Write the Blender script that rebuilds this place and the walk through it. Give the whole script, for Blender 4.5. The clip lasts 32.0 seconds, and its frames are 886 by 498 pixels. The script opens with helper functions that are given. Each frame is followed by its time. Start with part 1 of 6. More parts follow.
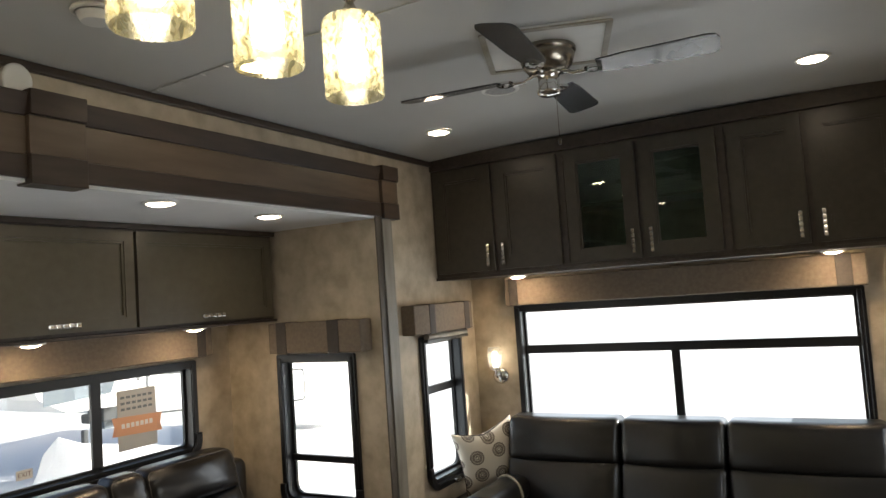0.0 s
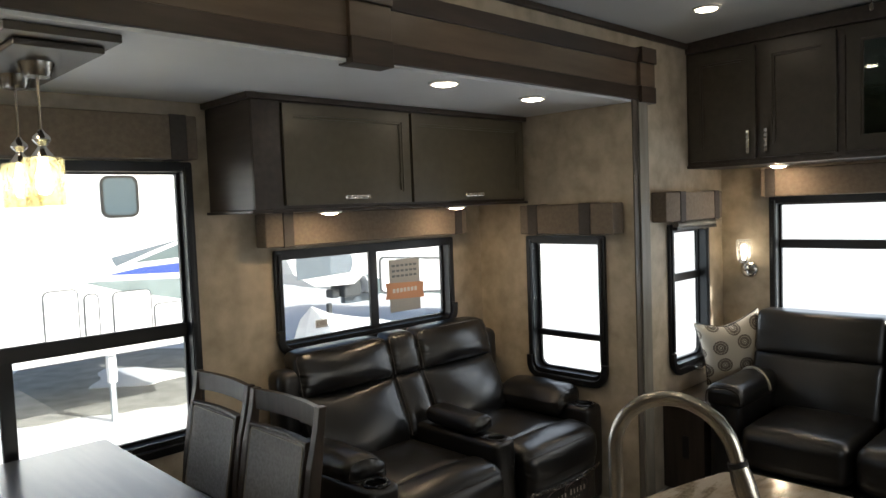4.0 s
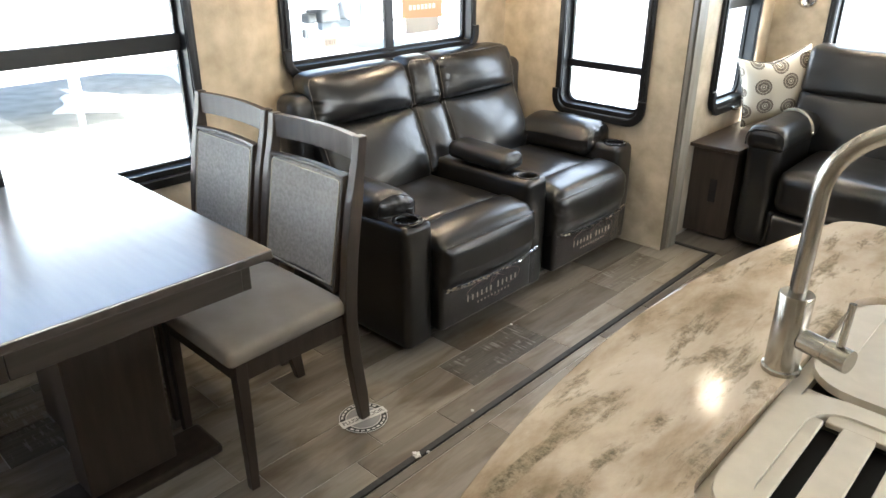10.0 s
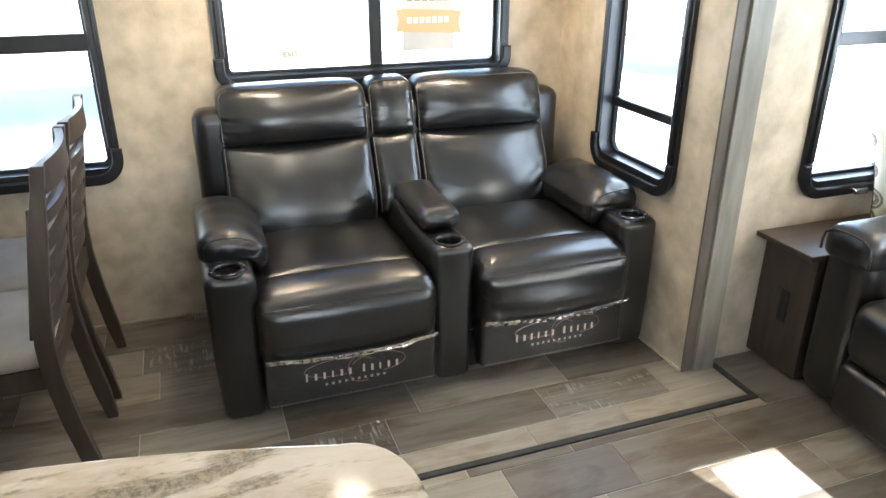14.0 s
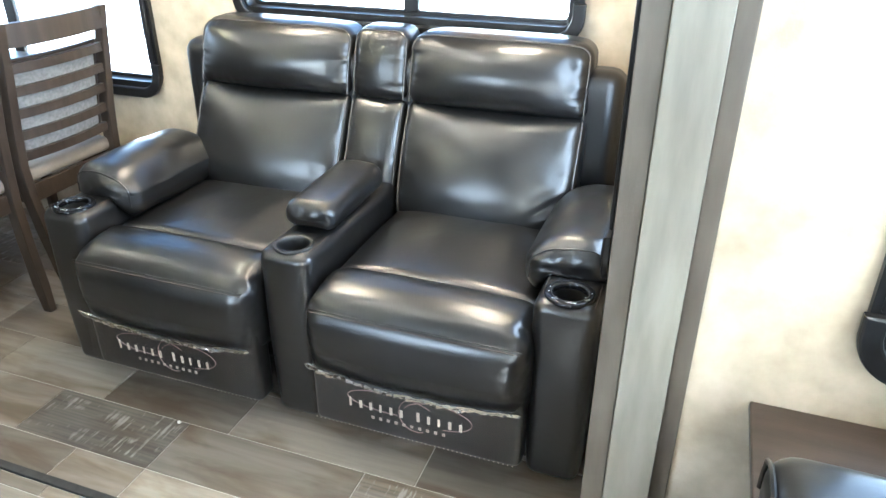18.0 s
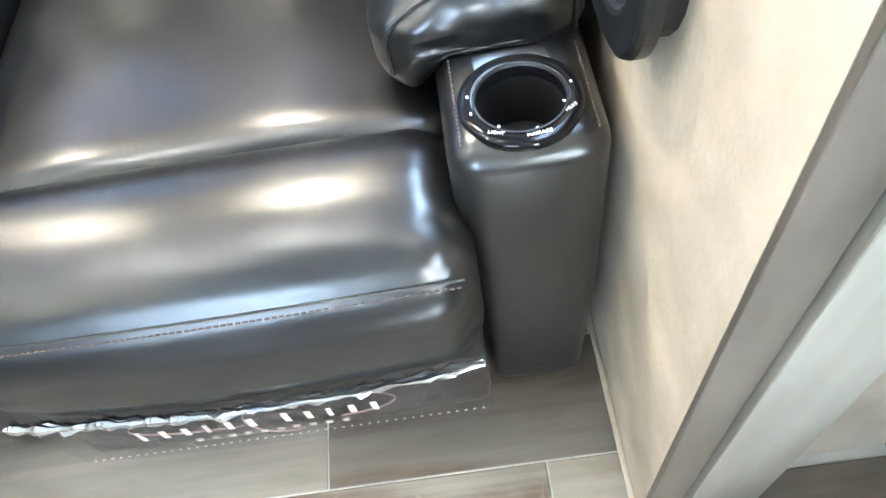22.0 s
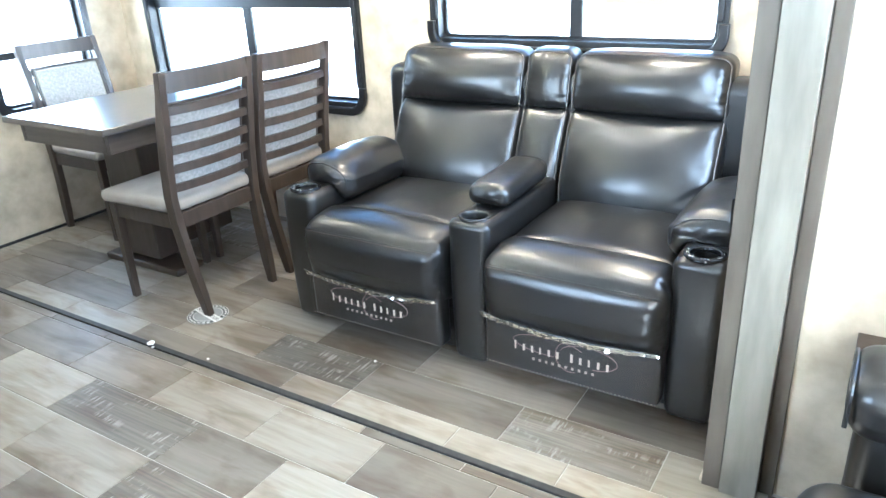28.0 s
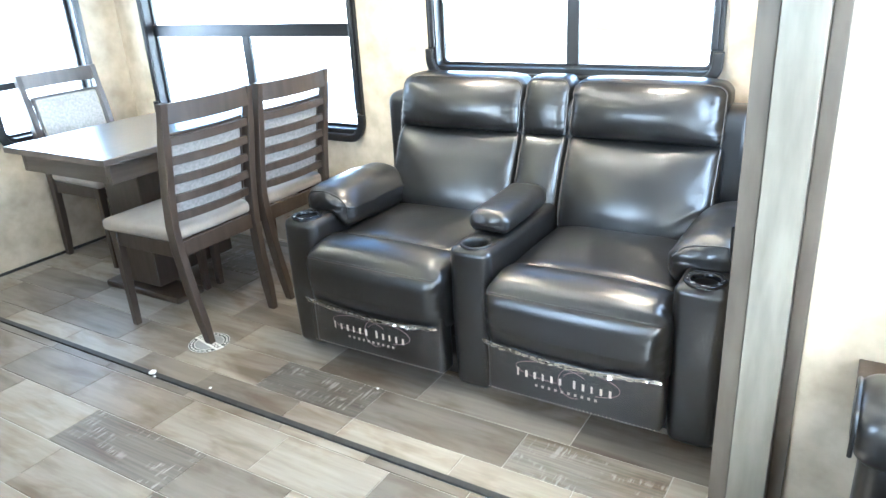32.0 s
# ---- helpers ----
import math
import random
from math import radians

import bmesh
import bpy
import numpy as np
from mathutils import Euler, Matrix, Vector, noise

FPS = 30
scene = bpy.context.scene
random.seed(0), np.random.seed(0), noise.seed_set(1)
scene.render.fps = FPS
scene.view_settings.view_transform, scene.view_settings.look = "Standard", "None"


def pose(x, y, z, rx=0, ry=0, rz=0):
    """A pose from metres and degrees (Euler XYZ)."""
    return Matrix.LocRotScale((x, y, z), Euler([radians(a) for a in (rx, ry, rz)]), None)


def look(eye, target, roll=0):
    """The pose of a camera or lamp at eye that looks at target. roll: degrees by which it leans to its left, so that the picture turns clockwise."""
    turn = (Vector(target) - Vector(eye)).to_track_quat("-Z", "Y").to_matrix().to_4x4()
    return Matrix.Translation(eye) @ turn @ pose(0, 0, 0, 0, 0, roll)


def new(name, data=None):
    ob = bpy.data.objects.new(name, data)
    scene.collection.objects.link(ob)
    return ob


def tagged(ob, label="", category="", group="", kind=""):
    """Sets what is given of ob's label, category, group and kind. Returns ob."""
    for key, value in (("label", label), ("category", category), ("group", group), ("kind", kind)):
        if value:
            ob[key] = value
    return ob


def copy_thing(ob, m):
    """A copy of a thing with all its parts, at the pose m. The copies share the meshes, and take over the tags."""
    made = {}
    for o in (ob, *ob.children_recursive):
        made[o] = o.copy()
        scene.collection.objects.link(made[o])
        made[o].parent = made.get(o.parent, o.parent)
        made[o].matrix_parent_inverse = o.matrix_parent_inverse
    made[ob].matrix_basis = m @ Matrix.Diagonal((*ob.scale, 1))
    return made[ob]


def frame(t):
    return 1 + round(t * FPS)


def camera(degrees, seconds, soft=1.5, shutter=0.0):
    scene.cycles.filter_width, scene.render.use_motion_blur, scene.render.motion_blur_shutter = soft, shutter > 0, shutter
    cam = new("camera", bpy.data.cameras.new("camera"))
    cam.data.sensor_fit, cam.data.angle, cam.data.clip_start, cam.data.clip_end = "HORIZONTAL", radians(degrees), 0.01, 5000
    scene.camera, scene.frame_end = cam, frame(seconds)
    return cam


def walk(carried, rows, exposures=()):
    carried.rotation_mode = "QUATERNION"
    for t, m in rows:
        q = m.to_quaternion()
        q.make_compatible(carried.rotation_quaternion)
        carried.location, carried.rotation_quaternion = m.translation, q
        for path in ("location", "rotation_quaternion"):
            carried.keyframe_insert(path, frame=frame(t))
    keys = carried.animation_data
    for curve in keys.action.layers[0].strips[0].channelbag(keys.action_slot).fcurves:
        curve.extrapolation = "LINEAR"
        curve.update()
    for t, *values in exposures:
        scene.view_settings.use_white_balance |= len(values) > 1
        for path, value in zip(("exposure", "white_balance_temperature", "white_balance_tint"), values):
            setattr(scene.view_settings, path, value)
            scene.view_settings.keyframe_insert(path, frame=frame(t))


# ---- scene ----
cam = camera(63.4, 32.0)
PATH = [
    (0, (2.001, -2.904, 1.633), (1.026, -1.162, 1.762), -4.0),
    (0.5, (2.012, -3.01, 1.652), (0.985, -1.296, 1.739), -2.3),
    (1, (1.999, -3.086, 1.675), (0.856, -1.446, 1.725), -2.5),
    (1.5, (1.995, -3.13, 1.668), (0.754, -1.563, 1.693), -3.2),
    (2, (1.983, -3.153, 1.665), (0.67, -1.645, 1.669), -3.6),
    (2.5, (1.998, -3.181, 1.627), (0.62, -1.732, 1.644), -4.1),
    (4.5, (1.775, -3.135, 1.555), (0.369, -1.728, 1.344), -1.9),
    (5, (1.668, -3.144, 1.547), (0.328, -1.696, 1.217), -1.0),
    (5.5, (1.577, -3.158, 1.531), (0.271, -1.698, 1.124), -0.3),
    (6, (1.518, -3.162, 1.518), (0.223, -1.714, 1.04), 0.1),
    (6.5, (1.481, -3.171, 1.507), (0.203, -1.732, 0.964), -0.2),
    (7, (1.454, -3.179, 1.495), (0.188, -1.754, 0.888), -0.5),
    (7.5, (1.441, -3.184, 1.48), (0.184, -1.779, 0.814), -0.2),
    (8, (1.436, -3.175, 1.471), (0.19, -1.79, 0.745), -0.1),
    (8.5, (1.427, -3.167, 1.461), (0.19, -1.796, 0.694), -0.5),
    (9, (1.417, -3.155, 1.456), (0.181, -1.807, 0.646), -0.6),
    (9.5, (1.421, -3.141, 1.456), (0.171, -1.8, 0.658), 0.2),
    (10, (1.448, -3.094, 1.456), (0.194, -1.767, 0.639), 0.1),
    (10.5, (1.523, -2.939, 1.477), (0.21, -1.662, 0.675), 0.1),
    (11, (1.572, -2.788, 1.47), (0.17, -1.594, 0.689), 0.8),
    (11.5, (1.579, -2.574, 1.46), (0.138, -1.435, 0.667), 2.3),
    (12, (1.607, -2.368, 1.423), (0.12, -1.275, 0.653), 3.2),
    (12.5, (1.673, -2.118, 1.433), (0.135, -1.127, 0.624), 3.3),
    (13, (1.736, -1.932, 1.423), (0.136, -1.069, 0.588), 3.4),
    (13.5, (1.75, -1.749, 1.416), (0.075, -1.028, 0.593), 1.5),
    (14, (1.758, -1.531, 1.413), (0.031, -0.909, 0.619), 0.1),
    (14.5, (1.754, -1.267, 1.403), (-0.011, -0.744, 0.621), 0.2),
    (15, (1.723, -1.077, 1.385), (-0.063, -0.662, 0.586), 3.4),
    (15.5, (1.675, -0.813, 1.388), (-0.12, -0.506, 0.561), 3.6),
    (17.5, (1.354, 0.05, 1.329), (-0.361, -0.429, 0.418), 0.7),
    (18, (1.112, 0.099, 1.325), (-0.559, -0.506, 0.406), 0.2),
    (18.5, (0.811, 0.099, 1.275), (-0.777, -0.62, 0.294), -2.2),
    (19, (0.577, 0.048, 1.187), (-0.892, -0.744, 0.086), -8.6),
    (19.5, (0.317, -0.058, 1.087), (-1.064, -0.717, -0.201), -16.5),
    (20, (0.127, -0.122, 0.973), (-1.135, -0.46, -0.541), -18.2),
    (20.5, (0.047, -0.141, 0.9), (-1.07, -0.272, -0.754), -17.7),
    (21, (0.029, -0.148, 0.889), (-0.976, -0.215, -0.838), -18.6),
    (21.5, (0.054, -0.153, 0.9), (-0.941, -0.174, -0.835), -16.5),
    (22, (0.198, -0.156, 0.984), (-0.897, -0.247, -0.687), -12.5),
    (22.5, (0.438, -0.127, 1.078), (-0.767, -0.498, -0.474), -12.1),
    (23, (0.662, -0.068, 1.173), (-0.645, -0.657, -0.221), -12.8),
    (23.5, (0.921, -0.042, 1.195), (-0.481, -0.72, -0.06), -11.4),
    (24, (1.104, 0.017, 1.213), (-0.384, -0.726, 0.103), -9.1),
    (24.5, (1.268, 0.101, 1.233), (-0.235, -0.729, 0.207), -6.8),
    (25, (1.429, 0.123, 1.237), (-0.106, -0.747, 0.294), -4.9),
    (25.5, (1.546, 0.11, 1.241), (-0.051, -0.743, 0.391), -3.7),
    (27.5, (1.58, 0.219, 1.306), (-0.006, -0.717, 0.526), -2.8),
    (28, (1.555, 0.25, 1.296), (0.007, -0.746, 0.514), -2.9),
    (28.5, (1.557, 0.249, 1.291), (0.045, -0.77, 0.468), -3.1),
    (29, (1.541, 0.267, 1.293), (0.036, -0.757, 0.464), -3.8),
    (29.5, (1.534, 0.274, 1.291), (0.031, -0.765, 0.479), -4.5),
    (30, (1.535, 0.278, 1.301), (0.018, -0.75, 0.5), -4.5),
    (30.5, (1.535, 0.281, 1.307), (0.015, -0.756, 0.522), -4.3),
    (31, (1.545, 0.275, 1.32), (0.017, -0.765, 0.555), -3.7),
    (31.5, (1.557, 0.265, 1.326), (0.006, -0.752, 0.578), -3.2),
    (32, (1.567, 0.237, 1.329), (-0.005, -0.756, 0.594), -3.3),
]
EXPOSURES = [(0, 0.84, 6470, 10), (1, 0.48, 6420, 10), (2, 0.48, 6370, 10), (5, 0.51, 6200, 9), (6, 0.51, 6230, 9), (7, 1.54, 6070, 9), (9, 2.58, 5870, 8), (13, 2.46, 5760, 8), (14, 2.77, 5530, 7), (15, 3.40, 5440, 6),
             (18, 3.58, 5120, 3), (20, 4.15, 5000, 3), (21, 4.19, 5000, 4), (24, 4.26, 4780, 2), (25, 4.08, 4750, 2), (28, 3.94, 4840, 3), (32, 3.92, 4910, 3)]
walk(cam, [(t, look(e, g, r)) for t, e, g, r in PATH], EXPOSURES)

# ---- daylight ----
world = bpy.data.worlds.new("sky")
scene.world = world
world.use_nodes = True
wn = world.node_tree.nodes
sky = wn.new("ShaderNodeTexSky")
sky.sky_type = "NISHITA"
sky.sun_disc = False
sky.air_density, sky.dust_density, sky.ozone_density = 1.0, 5.0, 0.3
SUN_DIR = Vector((-1.0, -0.37, -0.7335)).normalized()
sky.sun_elevation = math.asin(-SUN_DIR.z)
sky.sun_rotation = math.atan2(-SUN_DIR.x, -SUN_DIR.y)
wn["Background"].inputs["Strength"].default_value = 0.15
world.node_tree.links.new(sky.outputs[0], wn["Background"].inputs["Color"])
sun = new("sun", bpy.data.lights.new("sun", "SUN"))
sun.data.energy, sun.data.angle, sun.data.color = 5.0, radians(0.5), (1.0, 0.95, 0.87)
sun.matrix_world = look((6, 2, 6), Vector((6, 2, 6)) + SUN_DIR)



def window_light(name, at, target, w, h, watts):
    """Sky light in a window's opening."""
    l = new(name, bpy.data.lights.new(name, "AREA"))
    l.data.shape, l.data.size, l.data.size_y, l.data.energy, l.data.color = "RECTANGLE", w, h, watts, (0.90, 0.95, 1.0)
    l.matrix_world = look(at, target)


DAY = 4.3
window_light("daylight_rear", (1.15, 1.125, 1.08), (1.15, 0, 1.08), 1.72, 0.82, DAY * 1.41)
window_light("daylight_side", (-0.09, 0.64, 1.01), (1, 0.64, 1.01), 0.34, 0.70, DAY * 0.24)
window_light("daylight_end", (-0.40, 0.04, 1.0), (-0.40, -1, 1.0), 0.38, 0.66, DAY * 0.25)
window_light("daylight_far", (-0.525, -3.46, 1.0), (-0.525, 0, 1.0), 0.45, 0.68, DAY * 0.31)
window_light("daylight_kitchen", (3.04, -1.55, 1.40), (0, -1.55, 1.40), 1.42, 0.62, DAY * 0.88 * 1.1)
window_light("daylight_door_side", (2.41, 0.60, 1.05), (0, 0.60, 1.05), 0.30, 0.76, DAY * 0.19)
# ---- materials ----
def material(name, color, rough=0.5, metal=0.0, noise_scale=0.0, vary=0.0, bump=0.0, bump_scale=0.0, coat=0.0, dark=None,
             stretch=(1, 1, 1), spec=0.5, island=False, rough_vary=0.0, detail=4.0):
    """A principled surface with two scales of variation: broad mottling of the colour, fine relief."""
    m = bpy.data.materials.new(name)
    m.use_nodes = True
    nt = m.node_tree
    p = nt.nodes["Principled BSDF"]
    p.inputs["Roughness"].default_value = rough
    p.inputs["Metallic"].default_value = metal
    p.inputs["Specular IOR Level"].default_value = spec
    p.inputs["Coat Weight"].default_value = coat
    p.inputs["Coat Roughness"].default_value = 0.08
    p.inputs["Base Color"].default_value = (*color, 1)
    if noise_scale or bump:
        tc = nt.nodes.new("ShaderNodeTexCoord")
        mp = nt.nodes.new("ShaderNodeMapping")
        mp.inputs["Scale"].default_value = stretch
        nt.links.new(tc.outputs["Object"], mp.inputs["Vector"])
        info = nt.nodes.new("ShaderNodeObjectInfo")
        off = nt.nodes.new("ShaderNodeVectorMath")
        off.operation = "ADD"
        mul = nt.nodes.new("ShaderNodeMath")
        mul.operation = "MULTIPLY"
        mul.inputs[1].default_value = 37.0
        nt.links.new(info.outputs["Random"], mul.inputs[0])
        nt.links.new(mp.outputs[0], off.inputs[0])
        nt.links.new(mul.outputs[0], off.inputs[1])
        vec = off.outputs[0]
    if noise_scale:
        n1 = nt.nodes.new("ShaderNodeTexNoise")
        n1.inputs["Scale"].default_value = noise_scale
        n1.inputs["Detail"].default_value = detail
        nt.links.new(vec, n1.inputs["Vector"])
        ramp = nt.nodes.new("ShaderNodeMapRange")
        ramp.inputs[1].default_value, ramp.inputs[2].default_value = 0.3, 0.7
        nt.links.new(n1.outputs["Fac"], ramp.inputs[0])
        mix = nt.nodes.new("ShaderNodeMix")
        mix.data_type = "RGBA"
        lo = dark if dark else tuple(c * (1 - vary) for c in color)
        hi = color if dark else tuple(min(1, c * (1 + vary)) for c in color)
        mix.inputs[6].default_value, mix.inputs[7].default_value = (*lo, 1), (*hi, 1)
        nt.links.new(ramp.outputs[0], mix.inputs[0])
        nt.links.new(mix.outputs[2], p.inputs["Base Color"])
        if rough_vary:
            rr = nt.nodes.new("ShaderNodeMapRange")
            rr.inputs[3].default_value, rr.inputs[4].default_value = rough - rough_vary, rough + rough_vary
            nt.links.new(n1.outputs["Fac"], rr.inputs[0])
            nt.links.new(rr.outputs[0], p.inputs["Roughness"])
    if bump:
        n2 = nt.nodes.new("ShaderNodeTexNoise")
        n2.inputs["Scale"].default_value = bump_scale
        n2.inputs["Detail"].default_value = 3
        nt.links.new(vec, n2.inputs["Vector"])
        b = nt.nodes.new("ShaderNodeBump")
        b.inputs["Strength"].default_value = bump
        b.inputs["Distance"].default_value = 0.002
        nt.links.new(n2.outputs["Fac"], b.inputs["Height"])
        nt.links.new(b.outputs[0], p.inputs["Normal"])
    return m


def glowing(name, color, strength):
    m = bpy.data.materials.new(name)
    m.use_nodes = True
    p = m.node_tree.nodes["Principled BSDF"]
    p.inputs["Base Color"].default_value = (*color, 1)
    p.inputs["Emission Color"].default_value = (*color, 1)
    p.inputs["Emission Strength"].default_value = strength
    return m


def clear(name, tint=(1, 1, 1), rough=0.0, shine=0.04):
    """Thin clear sheet: passes light straight, mirrors a little by Fresnel."""
    m = bpy.data.materials.new(name)
    m.use_nodes = True
    nt = m.node_tree
    out = nt.nodes["Material Output"]
    nt.nodes.remove(nt.nodes["Principled BSDF"])
    tr = nt.nodes.new("ShaderNodeBsdfTransparent")
    tr.inputs["Color"].default_value = (*tint, 1)
    gl = nt.nodes.new("ShaderNodeBsdfGlossy")
    gl.inputs["Roughness"].default_value = rough
    lw = nt.nodes.new("ShaderNodeLayerWeight")
    lw.inputs["Blend"].default_value = 0.5
    pw = nt.nodes.new("ShaderNodeMath")
    pw.operation = "POWER"
    pw.inputs[1].default_value = 5.0
    nt.links.new(lw.outputs["Facing"], pw.inputs[0])
    fr = nt.nodes.new("ShaderNodeMath")
    fr.operation = "MULTIPLY_ADD"
    fr.inputs[1].default_value, fr.inputs[2].default_value = 0.9, shine
    nt.links.new(pw.outputs[0], fr.inputs[0])
    mx = nt.nodes.new("ShaderNodeMixShader")
    nt.links.new(fr.outputs[0], mx.inputs[0])
    nt.links.new(tr.outputs[0], mx.inputs[1])
    nt.links.new(gl.outputs[0], mx.inputs[2])
    nt.links.new(mx.outputs[0], out.inputs["Surface"])
    return m


M_WALL = material("wall_vinyl", (0.55, 0.475, 0.365), 0.55, noise_scale=11, dark=(0.36, 0.30, 0.215), bump=0.35, bump_scale=130, detail=10)
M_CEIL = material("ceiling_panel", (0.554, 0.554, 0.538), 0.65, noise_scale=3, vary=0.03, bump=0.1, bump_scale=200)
M_WOOD = material("dark_stained_wood", (0.058, 0.043, 0.033), 0.38, noise_scale=6, dark=(0.034, 0.025, 0.019), stretch=(6, 6, 0.8), bump=0.12, bump_scale=60)
M_WOODH = material("dark_stained_wood_level", (0.06, 0.043, 0.032), 0.36, noise_scale=6, dark=(0.036, 0.026, 0.019), stretch=(6, 0.8, 6), bump=0.12, bump_scale=60)
M_PANEL = material("brown_grey_cabinet_panel", (0.112, 0.096, 0.064), 0.30, noise_scale=5, dark=(0.094, 0.080, 0.053), stretch=(5, 5, 0.7), bump=0.04, bump_scale=60)
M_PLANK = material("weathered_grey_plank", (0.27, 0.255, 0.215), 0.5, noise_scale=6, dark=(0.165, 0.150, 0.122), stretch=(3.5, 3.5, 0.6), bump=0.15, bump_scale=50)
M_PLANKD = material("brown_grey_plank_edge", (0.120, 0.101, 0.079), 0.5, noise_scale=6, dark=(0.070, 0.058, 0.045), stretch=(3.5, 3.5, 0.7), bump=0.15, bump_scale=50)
M_BLACK = material("black_window_frame", (0.0065, 0.0065, 0.007), 0.34, noise_scale=30, vary=0.2, bump=0.06, bump_scale=300)
M_GLASS = clear("window_glass", (0.93, 0.96, 0.96))
M_CHROME = material("chrome", (0.72, 0.71, 0.69), 0.12, 1.0)
M_STEEL = material("brushed_steel", (0.43, 0.41, 0.37), 0.25, 1.0, noise_scale=60, vary=0.06)
M_WHITE = material("white_plastic", (0.75, 0.75, 0.72), 0.4, noise_scale=20, vary=0.03)
M_LAMP = glowing("lamp_lens", (1.0, 0.80, 0.56), 21)
M_FABRIC = material("grey_tweed", (0.36, 0.345, 0.33), 0.85, noise_scale=90, dark=(0.24, 0.23, 0.22), bump=0.35, bump_scale=420)
M_TABLE = material("dark_oak_table", (0.07, 0.056, 0.046), 0.32, noise_scale=5, dark=(0.04, 0.032, 0.026), stretch=(0.8, 9, 9), bump=0.08, bump_scale=70, coat=1.0, spec=0.8)
M_TABLE.node_tree.nodes["Principled BSDF"].inputs["Coat IOR"].default_value = 1.8
M_TABLE.node_tree.nodes["Principled BSDF"].inputs["Coat Roughness"].default_value = 0.2
M_COUNTER = material("marble_laminate", (0.68, 0.60, 0.48), 0.22, noise_scale=6, dark=(0.45, 0.38, 0.29))
M_SINK = material("beige_sink", (0.52, 0.47, 0.39), 0.35, noise_scale=40, vary=0.05)
M_VAL = material("valance_fabric", (0.175, 0.140, 0.104), 0.8, noise_scale=60, vary=0.15, bump=0.3, bump_scale=400)
M_VALD = material("valance_strap", (0.05, 0.043, 0.038), 0.7, noise_scale=60, vary=0.15, bump=0.3, bump_scale=400)
M_CUPRING = material("gloss_black_plastic", (0.006, 0.006, 0.007), 0.12, spec=0.28)
M_PANELH = material("brown_grey_board_level", (0.125, 0.092, 0.064), 0.36, noise_scale=5, dark=(0.085, 0.062, 0.043), stretch=(5, 0.7, 5), bump=0.1, bump_scale=60)
M_RUBBER = material("black_rubber", (0.02, 0.02, 0.02), 0.6, noise_scale=40, vary=0.4, bump=0.2, bump_scale=200)
M_PIPING = material("leather_piping", (0.075, 0.068, 0.062), 0.30, bump=0.2, bump_scale=300)
M_CREAM = material("cream_print", (0.52, 0.46, 0.39), 0.5)
M_CREAMD = material("faded_cream_print", (0.36, 0.31, 0.27), 0.5)
M_ROSE = material("rose_print", (0.24, 0.17, 0.16), 0.5)
M_CUPDARK = material("matt_black_plastic", (0.012, 0.012, 0.012), 0.4, bump=0.1, bump_scale=400)
M_STITCH = material("brown_thread", (0.060, 0.040, 0.030), 0.8)
M_PLASTIC = clear("clear_plastic", (0.95, 0.95, 0.97), 0.03, 0.07)
# near-black colour that paints the shade inside openings
M_DARK = material("painted_opening_shade", (0.01, 0.01, 0.01), 0.8)


# ---- mesh tools ----
def mesh_of(bm, name, mat, smooth=False):
    me = bpy.data.meshes.new(name)
    bm.normal_update()
    bm.to_mesh(me)
    bm.free()
    for mm in (mat if isinstance(mat, (list, tuple)) else [mat]):
        me.materials.append(mm)
    if smooth:
        me.shade_smooth()
    if smooth:
        me.set_sharp_from_angle(angle=radians(48))
    return me


def part(name, bm, mat, parent=None, label="", smooth=False, at=None):
    ob = new(name, mesh_of(bm, name, mat, smooth))
    if at is not None:
        ob.matrix_basis = at
    if parent is not None:
        ob.parent = parent
    if label:
        ob["label"] = label
    return ob


def thing(name, label, category, at=None, group="", kind=""):
    ob = new(name)
    if at is not None:
        ob.matrix_basis = at
    return tagged(ob, label, category, group, kind)


def solid(name, bm, mat, label, category, smooth=False, at=None, group="", kind=""):
    return tagged(part(name, bm, mat, None, "", smooth, at), label, category, group, kind)


def box(x0, x1, y0, y1, z0, z1, bevel=0.0, seg=2, bm=None):
    b = bmesh.new()
    bmesh.ops.create_cube(b, size=1)
    bmesh.ops.scale(b, vec=(x1 - x0, y1 - y0, z1 - z0), verts=b.verts)
    bmesh.ops.translate(b, vec=((x0 + x1) / 2, (y0 + y1) / 2, (z0 + z1) / 2), verts=b.verts)
    if bevel:
        bmesh.ops.bevel(b, geom=b.edges[:] + b.verts[:], offset=bevel, segments=seg, profile=0.5, affect="EDGES")
    return add(bm, b)


def add(bm, b):
    if bm is None:
        return b
    me = bpy.data.meshes.new("tmp")
    b.to_mesh(me)
    b.free()
    bm.from_mesh(me)
    bpy.data.meshes.remove(me)
    return bm


def move(b, m):
    bmesh.ops.transform(b, matrix=m, verts=b.verts)
    return b


def lathe(profile, seg=24, bm=None, at=None):
    """A turned shape from (radius, height) pairs."""
    b = bmesh.new()
    rings = []
    for r, z in profile:
        if r < 1e-5:
            rings.append([b.verts.new((0, 0, z))])
        else:
            rings.append([b.verts.new((r * math.cos(2 * math.pi * i / seg), r * math.sin(2 * math.pi * i / seg), z)) for i in range(seg)])
    for a, c in zip(rings, rings[1:]):
        for i in range(seg):
            j = (i + 1) % seg
            q = [a[i % len(a)], a[j % len(a)], c[j % len(c)], c[i % len(c)]]
            q = [v for k, v in enumerate(q) if v not in q[:k]]
            if len(q) > 2:
                b.faces.new(q)
    bmesh.ops.recalc_face_normals(b, faces=b.faces)
    if at is not None:
        move(b, at)
    return add(bm, b)


